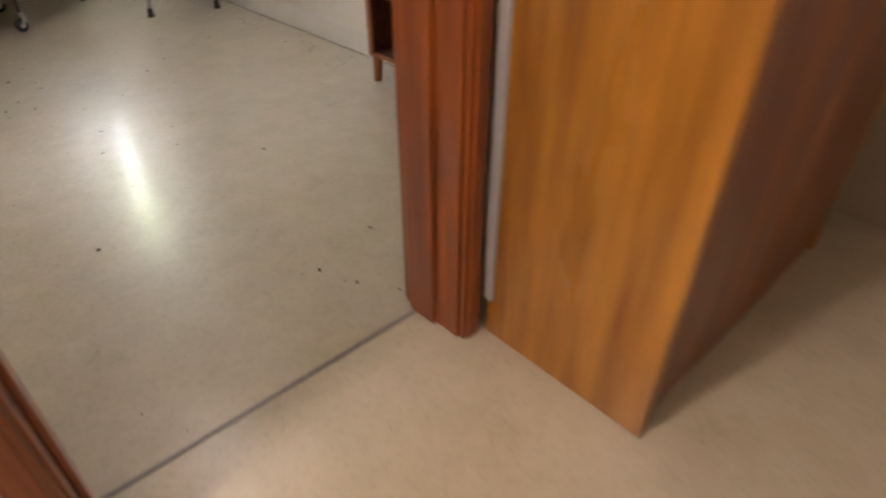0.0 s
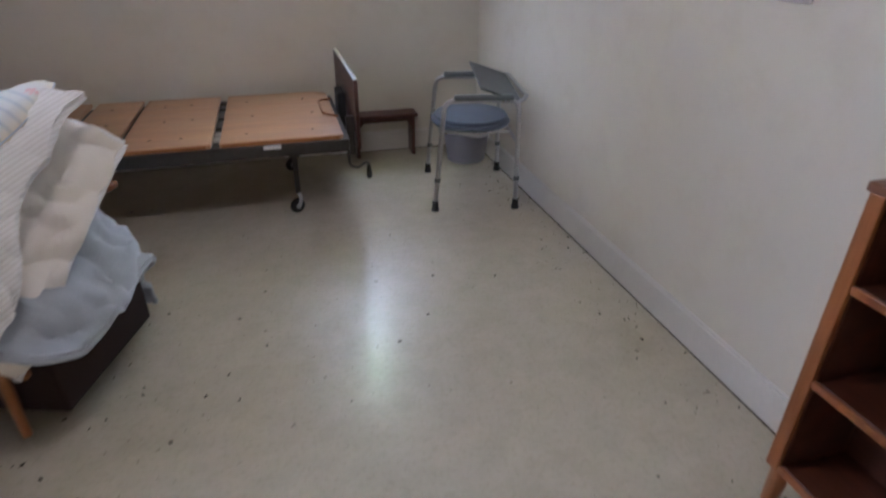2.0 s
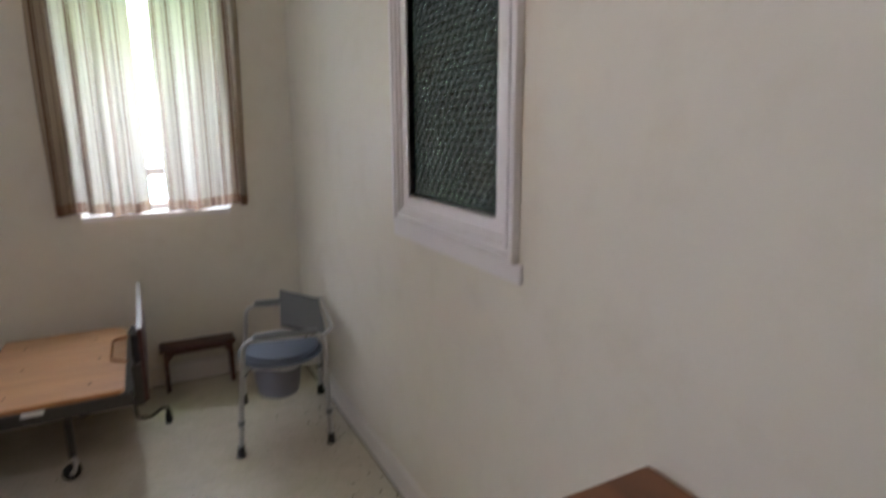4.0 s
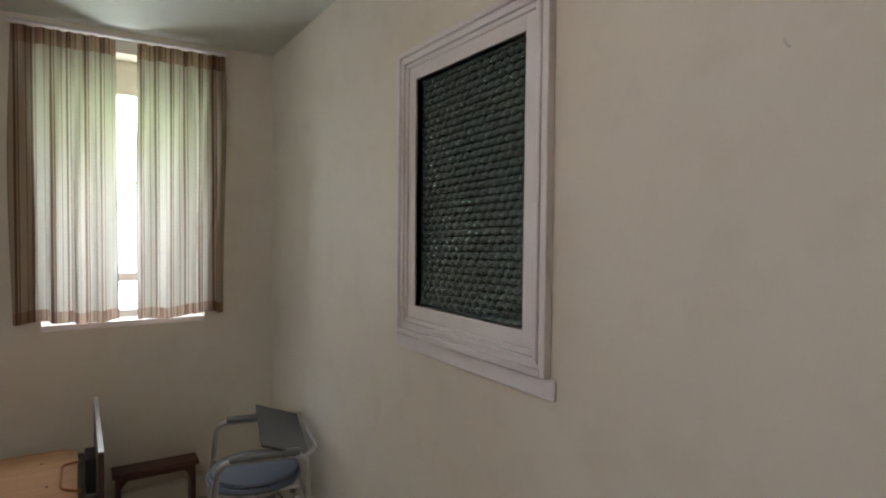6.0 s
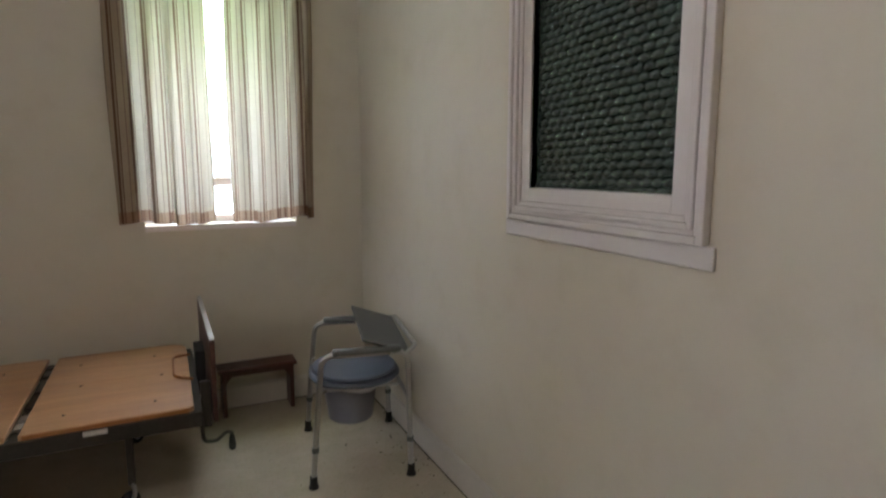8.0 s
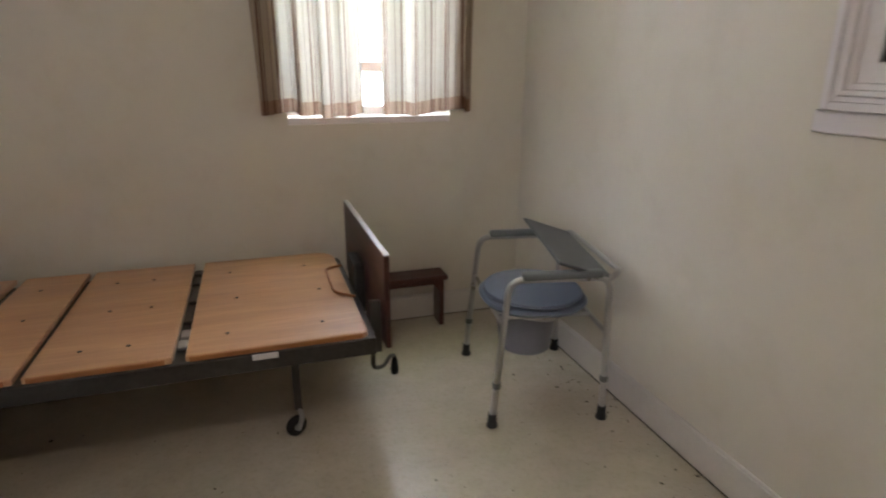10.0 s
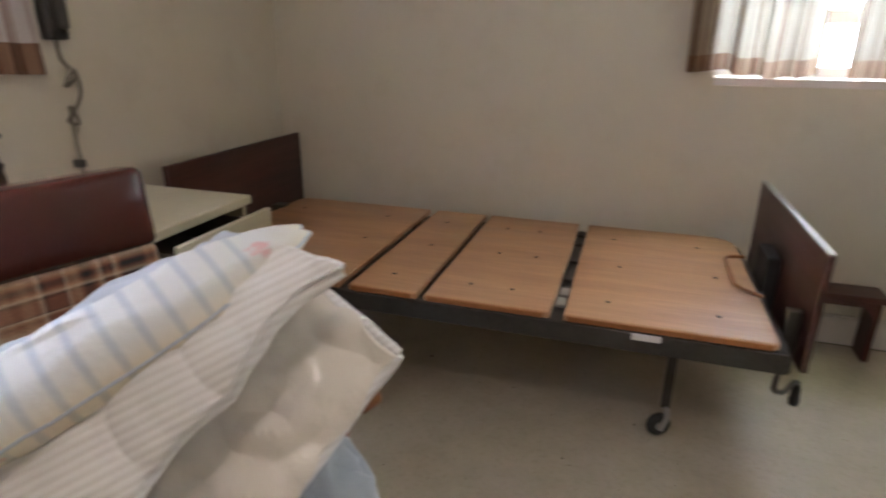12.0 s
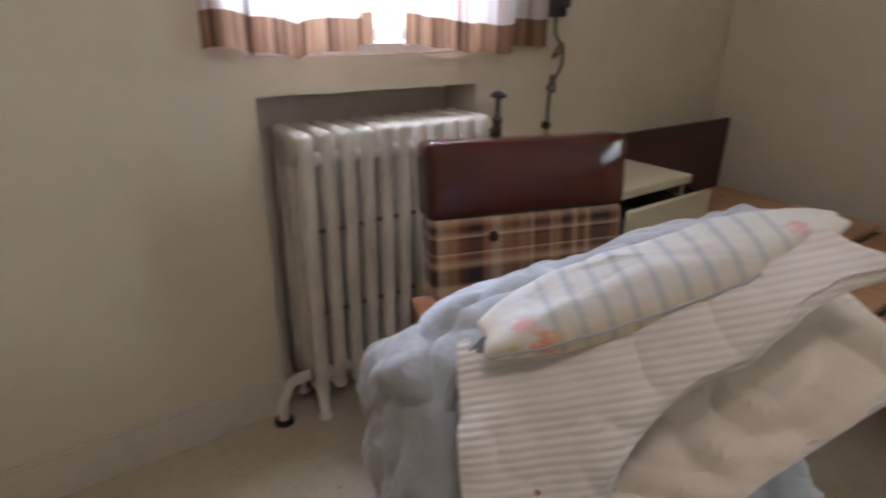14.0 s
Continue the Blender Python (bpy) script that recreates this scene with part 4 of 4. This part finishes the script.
# ---- hall cabinet, hall lamp, added bedroom fill lamp ----
hc = thing("hall_cabinet", "honey-varnished pine cabinet beside the doorway", "cabinet", (1.2, 0.2, 0))
part("side_panel", box(0.705, 0.730, -0.04, 0.395, 0.0, 1.95, 0.006), YELWOOD, hc)
part("side_panel", box(1.66, 1.684, -0.03, 0.395, 0.0, 1.95, 0.006), YELWOOD, hc)
part("back_panel", box(0.734, 1.658, 0.380, 0.392, 0.02, 1.94, 0.002), REDWOOD, hc)
part("top_board", box(0.700, 1.692, -0.04, 0.398, 1.952, 1.978, 0.005), YELWOOD, hc)
part("plinth", box(0.734, 1.658, -0.02, -0.002, 0.0, 0.08, 0.002), REDWOOD, hc)
for a, b in ((0.734, 1.194), (1.198, 1.658)):
    d = part("door", box(a, b, -0.028, -0.008, 0.085, 1.945, 0.004), REDWOOD, hc, "dark red-stained cabinet door")
    part("handle", lathe([(0.0, 0), (0.008, 0.0), (0.007, 0.015), (0.014, 0.022), (0.012, 0.03), (0, 0.032)], ((b - 0.05) if a < 1 else (a + 0.05), -0.028, 1.0), 14, pose(0, 0, 0, 90, 0, 0)), BRASS, d, "", True)
# the bedroom globe is an added fixture for the fill bulb
for label, (lx, ly, lz) in (("opal glass globe lamp on the hallway ceiling", HALL_LAMP), ("opal glass globe lamp added unseen on the bedroom ceiling for fill", FILL_LAMP)):
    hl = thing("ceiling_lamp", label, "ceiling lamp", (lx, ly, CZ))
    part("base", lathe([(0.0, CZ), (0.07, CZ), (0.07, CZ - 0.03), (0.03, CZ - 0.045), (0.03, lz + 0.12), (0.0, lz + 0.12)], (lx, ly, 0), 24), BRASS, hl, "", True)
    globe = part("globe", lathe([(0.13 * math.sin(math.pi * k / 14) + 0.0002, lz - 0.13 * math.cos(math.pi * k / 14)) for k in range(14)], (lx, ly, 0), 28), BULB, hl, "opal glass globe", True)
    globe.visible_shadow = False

# ---- radiator ----
rad = thing("radiator", "white cast-iron column radiator standing in the wall niche", "radiator", (-1.40, 3.14, 0))
RX0, RX1, RZ0, RZ1 = -1.485, -1.262, 0.085, 0.900
NSEC = 11
PITCH = 0.0615
for k in range(NSEC):
    yc = 2.833 + PITCH * k
    hw = 0.0215
    sec = part("section", box(RX0, RX1, yc - hw, yc + hw, RZ1 - 0.105, RZ1, 0.0195, 4), RADP, rad, "", True)
    part("lower_header", box(RX0, RX1, yc - hw, yc + hw, RZ0, RZ0 + 0.10, 0.0195, 4), RADP, sec, "", True)
    for xa, xb in ((RX1 - 0.056, RX1), (-1.401, -1.346), (RX0, RX0 + 0.056)):
        part("column", box(xa, xb, yc - hw, yc + hw, RZ0 + 0.015, RZ1 - 0.04, 0.017, 3), RADP, sec, "", True)
    if k < NSEC - 1:
        for z in (RZ0 + 0.06, RZ1 - 0.075, 0.36, 0.62):
            big = z < 0.2 or z > 0.7
            part("hub", tube([(RX1 - (0.035 if big else 0.022), yc + 0.02, z), (RX1 - (0.035 if big else 0.022), yc + PITCH - 0.02, z)], 0.020 if big else 0.0065, 10), RADP if big else RUST, rad, "" if big else "rusty spacer lug", True)
for yc in (2.833, 2.833 + PITCH * (NSEC - 1)):
    for x in (RX1 - 0.028, RX0 + 0.028):
        part("foot", tube([(x, yc, RZ0 + 0.05), (x + 0.008, yc, 0.05), (x + 0.014, yc, 0.008), (x + 0.014, yc, 0.0)], lambda t: 0.024 - 0.010 * math.sin(t * 3.0) + 0.002 * t, 12), RADP, rad, "", True)
pipe = part("supply_pipe", tube(rounded([(-1.30, 2.80, 0.155), (-1.30, 2.735, 0.155), (-1.325, 2.715, 0.06), (-1.325, 2.715, 0.0)], 0.045, 6), 0.016, 12), RADP, rad, "white painted pipe elbow", True)
part("pipe_collar", lathe([(0.0, 0), (0.032, 0), (0.03, 0.008), (0.018, 0.012), (0, 0.012)], (-1.325, 2.715, 0), 18), BRASS, pipe, "rusty floor collar", True)
valve = part("valve", lathe([(0.0, 0.80), (0.015, 0.80), (0.018, 0.83), (0.014, 0.86), (0.019, 0.875), (0.010, 0.885), (0.008, 0.945), (0.0, 0.942)], (-1.305, 3.530, 0), 16), BRASS, rad, "dark bronze radiator valve", True)
part("valve_stub", tube([(-1.305, 3.530, 0.835), (-1.305, 3.47, 0.835)], 0.015, 10), BRASS, valve, "", True)
part("handwheel", lathe([(0.0, 0.944), (0.024, 0.946), (0.028, 0.952), (0.025, 0.958), (0.012, 0.966), (0.0, 0.968)], (-1.305, 3.530, 0), 20), BLACK, valve, "black round handwheel", True)
part("riser_pipe", tube([(-1.305, 3.530, 0.805), (-1.305, 3.530, 0.0)], 0.014, 12), RADP, rad, "", True)

# ---- wall call unit ----
call = thing("wall_call_unit", "dark grey wall handset unit with a dangling knotted cord", "intercom", (WX, 3.845, 1.28))
body = part("body", box(WX, WX + 0.045, 3.800, 3.862, 1.195, 1.43, 0.008, 3), PHONE, call)
part("handset", box(WX + 0.046, WX + 0.078, 3.812, 3.850, 1.225, 1.44, 0.012, 3), PHONE, call, "black handset", True)
for k in range(4):
    part("grille_slot", box(WX + 0.0462, WX + 0.049, 3.803, 3.859, 1.199 + 0.0055 * k, 1.2015 + 0.0055 * k), BLACK, body)
part("cord", tube(curve_points([(WX + 0.02, 3.835, 1.195), (WX + 0.022, 3.838, 1.14), (WX + 0.03, 3.868, 1.09), (WX + 0.02, 3.835, 1.06), (WX + 0.034, 3.862, 1.11), (WX + 0.026, 3.880, 1.04), (WX + 0.032, 3.84, 0.985), (WX + 0.02, 3.822, 0.955), (WX + 0.03, 3.848, 0.945), (WX + 0.022, 3.836, 1.00), (WX + 0.018, 3.835, 0.90), (WX + 0.02, 3.836, 0.83)], 6), 0.0055, 8), CORD, call, "grey-brown knotted cord", True)
part("plug", box(WX, WX + 0.032, 3.822, 3.846, 0.806, 0.832, 0.005), PHONE, call)
part("lower_cord", tube(curve_points([(WX + 0.02, 3.834, 0.806), (WX + 0.018, 3.845, 0.74), (WX + 0.012, 3.86, 0.66), (WX + 0.01, 3.86, 0.14)], 6), 0.004, 8), CORD, call, "", True)

# ---- nightstand ----
ns = thing("nightstand", "cream enamelled bedside cabinet with its drawer pulled open", "nightstand", (-1.07, 3.78, 0))
part("body", boxes((-1.30, -0.865, 3.560, 3.578, 0.05, 0.690), (-1.30, -0.865, 3.967, 3.985, 0.05, 0.690), (-1.30, -1.285, 3.578, 3.967, 0.05, 0.690), (-1.285, -0.865, 3.578, 3.967, 0.05, 0.068), (-1.285, -0.865, 3.578, 3.967, 0.535, 0.548), bevel=0.003), NIGHT, ns)
part("top", box(-1.305, -0.845, 3.552, 3.993, 0.692, 0.722, 0.006, 3), NIGHT, ns)
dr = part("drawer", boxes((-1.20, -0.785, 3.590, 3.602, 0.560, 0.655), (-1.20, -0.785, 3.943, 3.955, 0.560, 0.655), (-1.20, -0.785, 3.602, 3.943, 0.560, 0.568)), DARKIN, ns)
part("drawer_front", box(-0.785, -0.765, 3.566, 3.979, 0.548, 0.690, 0.004), NIGHT, dr)
part("knob", lathe([(0.0, 0), (0.007, 0), (0.006, 0.012), (0.013, 0.018), (0.011, 0.026), (0, 0.028)], (-0.765, 3.772, 0.62), 14, pose(0, 0, 0, 0, 90, 0)), NIGHT, dr, "", True)
dd = part("door", box(-0.864, -0.846, 3.566, 3.979, 0.06, 0.532, 0.004), NIGHT, ns)
for x in (-1.28, -0.89):
    for y in (3.58, 3.965):
        part("leg", box(x - 0.012, x + 0.012, y - 0.012, y + 0.012, 0, 0.05, 0.003), BLACK, ns)

# ---- armchair: local x forward, y across ----
chair = thing("armchair", "plaid wooden armchair with brown vinyl headrest, heaped with bedding", "armchair", (-0.80, 3.20, 0), -17.8)
rec = pose(0.0, 0, 0.36, 0, -7, 0)


def tilted(bm):
    bmesh.ops.transform(bm, matrix=rec, verts=bm.verts)
    return bm


pad_bm = box(-0.055, 0.050, -0.262, 0.272, 0.380, 0.566, 0.022, 4)
bmesh.ops.subdivide_edges(pad_bm, edges=[e for e in pad_bm.edges if e.calc_length() > 0.05], cuts=9, use_grid_fill=True)
for q in pad_bm.verts:
    ky, kz = (q.co.y - 0.005) / 0.267, (q.co.z - 0.473) / 0.093
    q.co.x += 0.042 * max(0.0, 1 - ky * ky) * max(0.0, 1 - kz * kz) * (1 if q.co.x > 0 else 0)
part("headrest", tilted(pad_bm), VINYL, chair, "glossy brown vinyl headrest cushion", True, True)
part("back_cushion", tilted(box(-0.045, 0.050, -0.258, 0.266, 0.0, 0.388, 0.020, 4)), PLAID, chair, "brown plaid woollen back cushion", True, True)
part("button", tilted(lathe([(0.0, 0), (0.014, 0.001), (0.012, 0.006), (0.0, 0.009)], (0.049, -0.10, 0.335), 16, pose(0, 0, 0, 0, 90, 0))), DUST, chair, "dark brown covered button", True, True)
part("seat_cushion", box(0.06, 0.62, -0.235, 0.235, 0.30, 0.43, 0.035, 4), PLAID, chair, "brown plaid seat cushion", True, True)
part("seat_box", box(0.02, 0.685, -0.247, 0.247, 0.055, 0.30, 0.010), DUST, chair, "dark fabric seat base", False, True)
for s in (-1, 1):
    part("arm", box(0.02, 0.66, s * 0.285 - 0.028, s * 0.285 + 0.028, 0.545, 0.572, 0.009, 3), CHAIRWOOD, chair, "", True, True)
    for x, dx in ((0.04, -0.05), (0.56, 0.0)):
        part("leg", tube([(x + dx, s * 0.285, 0.0), (x + dx * 0.4, s * 0.285, 0.25), (x, s * 0.285, 0.548)], lambda t: 0.014 + 0.010 * t, 10), CHAIRWOOD, chair, "", True, True)
    part("side_rail", box(0.03, 0.62, s * 0.262 - 0.012, s * 0.262 + 0.012, 0.20, 0.27, 0.004), CHAIRWOOD, chair, "", False, True)

CHM = WM[chair]


def wrinkle(p, scale, amp, seed):
    return amp * cn.noise(Vector((p[0] * scale + seed, p[1] * scale, p[2] * scale)))


def interp(pts, t):
    """A smooth line through control points at t in 0..1."""
    n = len(pts) - 1
    i = min(n - 1, int(t * n))
    f = t * n - i
    p = [Vector(pts[max(0, min(n, j))]) for j in (i - 1, i, i + 1, i + 2)]
    return 0.5 * (2 * p[1] + (p[2] - p[0]) * f + (2 * p[0] - 5 * p[1] + 4 * p[2] - p[3]) * f * f + (3 * p[1] - p[0] - 3 * p[2] + p[3]) * f ** 3)


ARC = [(-0.42, 0.06), (-0.45, 0.28), (-0.445, 0.50), (-0.39, 0.645), (-0.22, 0.72), (0.0, 0.75), (0.14, 0.80), (0.23, 0.76), (0.28, 0.55), (0.31, 0.30), (0.29, 0.13)]


def comforter(s, t):
    v, z = interp([(a, b, 0) for a, b in ARC], s)[:2]
    u = 0.14 + 0.55 * t * (0.50 + 0.50 * step01(0.18, 0.40, s)) * (1 - 0.22 * step01(0.70, 0.88, s))
    lift = -0.035 * math.sin(math.pi * min(1, t * 1.3)) * step01(0.2, 0.5, s) * (1 - step01(0.6, 0.85, s))
    drop = step01(0.72, 1.0, t)
    u += 0.085 * math.sin(drop * 1.57)
    z = (z + lift) * (1 - 0.22 * (1 - step01(0.0, 0.4, t)) * step01(0.15, 0.35, s)) * (1 - drop * 0.60 * step01(0.12, 0.4, s) * (1 - 0.25 * step01(0.7, 1, s)))
    z -= 0.22 * step01(0.36, 0.60, u) * step01(0.20, 0.36, s) * (1 - step01(0.70, 0.85, s)) * (1 - drop)
    p = Vector((u, v, z))
    w = wrinkle(p, 7, 0.020, 2) + wrinkle(p, 17, 0.016, 9) + wrinkle(p, 38, 0.007, 4) - 0.014 * math.exp(-(6 * wrinkle(p, 9, 1.0, 5)) ** 2)
    side = step01(0.0, 0.25, abs(s - 0.45) * 2)
    return p + Vector((w * 0.5 + 0.02 * math.sin(11 * s + 3 * t) * drop, w * side * (1 if v > 0 else -1), w * (1 - 0.5 * side)))


com_ob = thing("comforter", "crumpled grey-blue velour comforter draped over the armchair", "blanket", tuple(CHM @ Vector((0.35, 0, 0.44))), -17.8)


def bedding(name, bm, material, parent, label=""):
    """A cloth part given in the armchair's axes."""
    bmesh.ops.transform(bm, matrix=CHM, verts=bm.verts)
    return part(name, bm, material, parent, label, True)


bedding("cover", sheet(comforter, 110, 54, 0.016), GREYVELVET, com_ob)
bedding("piping", tube([comforter(k / 120, 1.0) for k in range(121)], 0.009, 8), GREYVELVET, com_ob, "corded edge")


def patch(c00, c10, c01, c11, bulge, seed, amp=0.010, droop=0.0, scallop=0.0, folds=0.0):
    """A quilted layer between four corners (s across, t forward), bulged upwards, wrinkled and folded along t."""
    a, b, c, d = (Vector(k) for k in (c00, c10, c01, c11))

    def fn(s, t):
        t = t * (1 - scallop * math.sin(math.pi * s ** 1.5) + 0.25 * scallop * math.sin(13 * s + seed))
        p = a * (1 - s) * (1 - t) + b * s * (1 - t) + c * (1 - s) * t + d * s * t
        n = ((b - a).lerp(d - c, t)).cross((c - a).lerp(d - b, s)).normalized()
        if n.z < 0:
            n = -n
        k = 4 * bulge * (s * (1 - s) * 0.35 + t * (1 - t) * 0.65)
        p = p - Vector((0, 0, droop * (1 - step01(0.0, 0.30, s)) ** 2))
        f = folds * (0.5 - 1.4 * math.sqrt(0.012 + cn.noise(Vector((s * 3.2 + 1.8 * t + seed, s * 8.0 - 3.0 * t, seed * 0.7))) ** 2)) * step01(0.1, 0.6, t)
        crease = -0.7 * amp * math.exp(-(6 * wrinkle(p, 8, 1.0, seed + 15)) ** 2)
        return p + n * (k + f + crease + wrinkle(p, 8, amp, seed) + wrinkle(p, 21, amp * 0.5, seed + 3) + abs(wrinkle(p, 13, amp, seed + 7)))
    return fn


def layer(name, label, category, fn, nu, nv, thick, material, binding):
    ob = thing(name, label, category, tuple(CHM @ Vector(fn(0.5, 0.5))), -17.8)
    cover = bedding("cover", sheet(fn, nu, nv, thick), material, ob)
    for edge in ([fn(k / 40, 1.0) for k in range(41)], [fn(1.0, k / 40) for k in range(41)]):
        bedding("binding", tube(edge, 0.011, 8), binding, ob, "stitched bound edge")
    return ob


layer("satin_quilt", "cream satin-lined quilt folded over the armchair's front", "quilt",
      patch((0.48, -0.36, 0.45), (0.53, 0.225, 0.82), (0.63, -0.31, 0.23), (0.760, 0.245, 0.715), 0.030, 5, 0.010, 0.0, 0.03, 0.042), 80, 54, 0.018, SATIN, QUILT)
layer("mattress_pad", "white ribbed quilted mattress pad heaped on the comforter", "mattress pad",
      patch((0.44, -0.350, 0.685), (0.50, 0.15, 0.845), (0.66, -0.372, 0.36), (0.755, 0.145, 0.895), 0.058, 11, 0.013, 0.0, 0.20, 0.012), 64, 50, 0.022, QUILT, QUILT)


def pillow_bm(length, width, thick, m):
    bm = bmesh.new()
    bmesh.ops.create_uvsphere(bm, u_segments=48, v_segments=28, radius=1)
    for v in bm.verts:
        x, y, z = v.co
        cx = math.copysign(abs(x) ** 0.55, x)
        cy = math.copysign(abs(y) ** 0.55, y)
        r = max(abs(cx), abs(cy))
        taper = 1 - 0.95 * max(0.0, cx - 0.3) ** 1.4
        pinch = (1 - 0.10 * (1 - abs(cy)) * abs(cx) ** 3)
        p = Vector((cx * length / 2 * pinch, cy * width / 2 * taper, z * thick / 2 * (1 - 0.35 * r ** 4) * (0.2 + 0.8 * taper)))
        p += Vector((0, 0, wrinkle(p, 14, 0.010, 21) + wrinkle(p, 34, 0.004, 3)))
        v.co = p
    bmesh.ops.transform(bm, matrix=m, verts=bm.verts)
    return bm


def pillow_thing(name, label, near_end, far_end, width, thick, lean, material, flowers=False):
    """A pillow lying along the line from one end to the other (armchair axes), leaning back by lean degrees."""
    a, b = CHM @ Vector(near_end), CHM @ Vector(far_end)
    d = (b - a)
    mid = (a + b) / 2
    yaw = math.degrees(math.atan2(d.y, d.x))
    up = math.degrees(math.asin(d.z / d.length))
    m = pose(mid.x, mid.y, mid.z, 0, 0, yaw) @ pose(0, 0, 0, 0, -up, 0) @ pose(0, 0, 0, lean, 0, 0)
    ob = new(name)
    ob.empty_display_size = 0.1
    ob.matrix_basis = m
    WM[ob] = m
    tagged(ob, label, "pillow")
    body = part("pillow_body", pillow_bm(d.length, width, thick, Matrix.Identity(4)), material, ob, "", True, True)
    rim = []
    for k in range(72):
        cx, cy = (math.copysign(abs(q) ** 0.55, q) for q in (math.cos(k * math.pi / 36), math.sin(k * math.pi / 36)))
        taper = 1 - 0.95 * max(0.0, cx - 0.3) ** 1.4
        q = Vector((cx * d.length / 2 * (1 - 0.10 * (1 - abs(cy)) * abs(cx) ** 3), cy * width / 2 * taper, 0))
        rim.append(q + Vector((0, 0, wrinkle(q, 14, 0.010, 21) + wrinkle(q, 34, 0.004, 3))))
    part("piping", tube(rim, 0.0025, 8, True), BLUECOT, body, "stitched blue-grey edge", True, True)
    return ob, d.length


layer("folded_sheet", "pale blue crumpled cotton sheet folded on the armchair", "sheet",
      patch((0.24, -0.43, 0.61), (0.37, 0.03, 0.785), (0.46, -0.42, 0.665), (0.54, 0.09, 0.845), 0.040, 31, 0.011, 0.16, 0.04, 0.020), 90, 56, 0.016, BLUECOT, GREYVELVET)
layer("folded_sheet", "pale blue crumpled sheet folded under the striped pillow", "sheet",
      patch((0.33, -0.40, 0.66), (0.43, 0.10, 0.835), (0.48, -0.37, 0.70), (0.58, 0.15, 0.890), 0.036, 37, 0.010, 0.14, 0.03, 0.018), 90, 56, 0.016, BLUECOT, BLUECOT)
pillow_thing("pillow", "blue-striped pillow printed with coral flowers, cool-lit top and warm-lit underside painted in", (0.485, -0.350, 0.722), (0.632, 0.200, 0.930), 0.140, 0.100, 8, PILLOW)

# ---- small hook on the wall ----
hook = thing("wall_hook", "small bent brass nail in the painted wall", "hook", (EX, 1.94, 1.91))
part("shank", tube(rounded([(EX, 1.94, 1.905), (EX - 0.010, 1.94, 1.907), (EX - 0.012, 1.943, 1.918)], 0.004), 0.0018, 8), CASTERW, hook, "", True)

# ---- crumbs on the floor ----
rnd = random.Random(4)
bm = bmesh.new()
for k in range(640):
    r = rnd.random()
    if r < 0.35:
        x, y = EX - BT - abs(rnd.gauss(0, 0.12)) - 0.004, rnd.uniform(0.8, 4.9)
    elif r < 0.5:
        x, y = rnd.uniform(-0.4, 1.6), rnd.gauss(3.6, 0.5)
    elif r < 0.72:
        x, y = rnd.gauss(0.05, 0.32), rnd.gauss(2.75, 0.45)
    else:
        x, y = rnd.uniform(-1.3, 1.75), rnd.uniform(0.0, 4.6)
    if not (WX + 0.03 < x < EX - BT - 0.003 and -0.6 < y < 4.95):
        continue
    size = rnd.choice((0.0015, 0.002, 0.002, 0.003, 0.003, 0.004, 0.006, 0.009))
    ang, asp = rnd.uniform(0, 6.28), rnd.uniform(0.25, 0.7)
    c, s = math.cos(ang) * size, math.sin(ang) * size
    h = size * rnd.uniform(0.25, 0.6)
    base = [bm.verts.new((x + px * c - py * asp * s, y + px * s + py * asp * c, 0.0002)) for px, py in ((-1, -0.4), (0.2, -1), (1, 0.1), (0.1, 1), (-0.8, 0.7))]
    top = bm.verts.new((x + 0.1 * c, y + 0.1 * s, h))
    bm.faces.new(base)
    for i in range(5):
        bm.faces.new((base[i], base[(i + 1) % 5], top))
tagged(part("floor_crumbs", bm, DEBRIS), "scattered dark dry crumbs and leaf bits on the floor", "debris", "", "stuff")
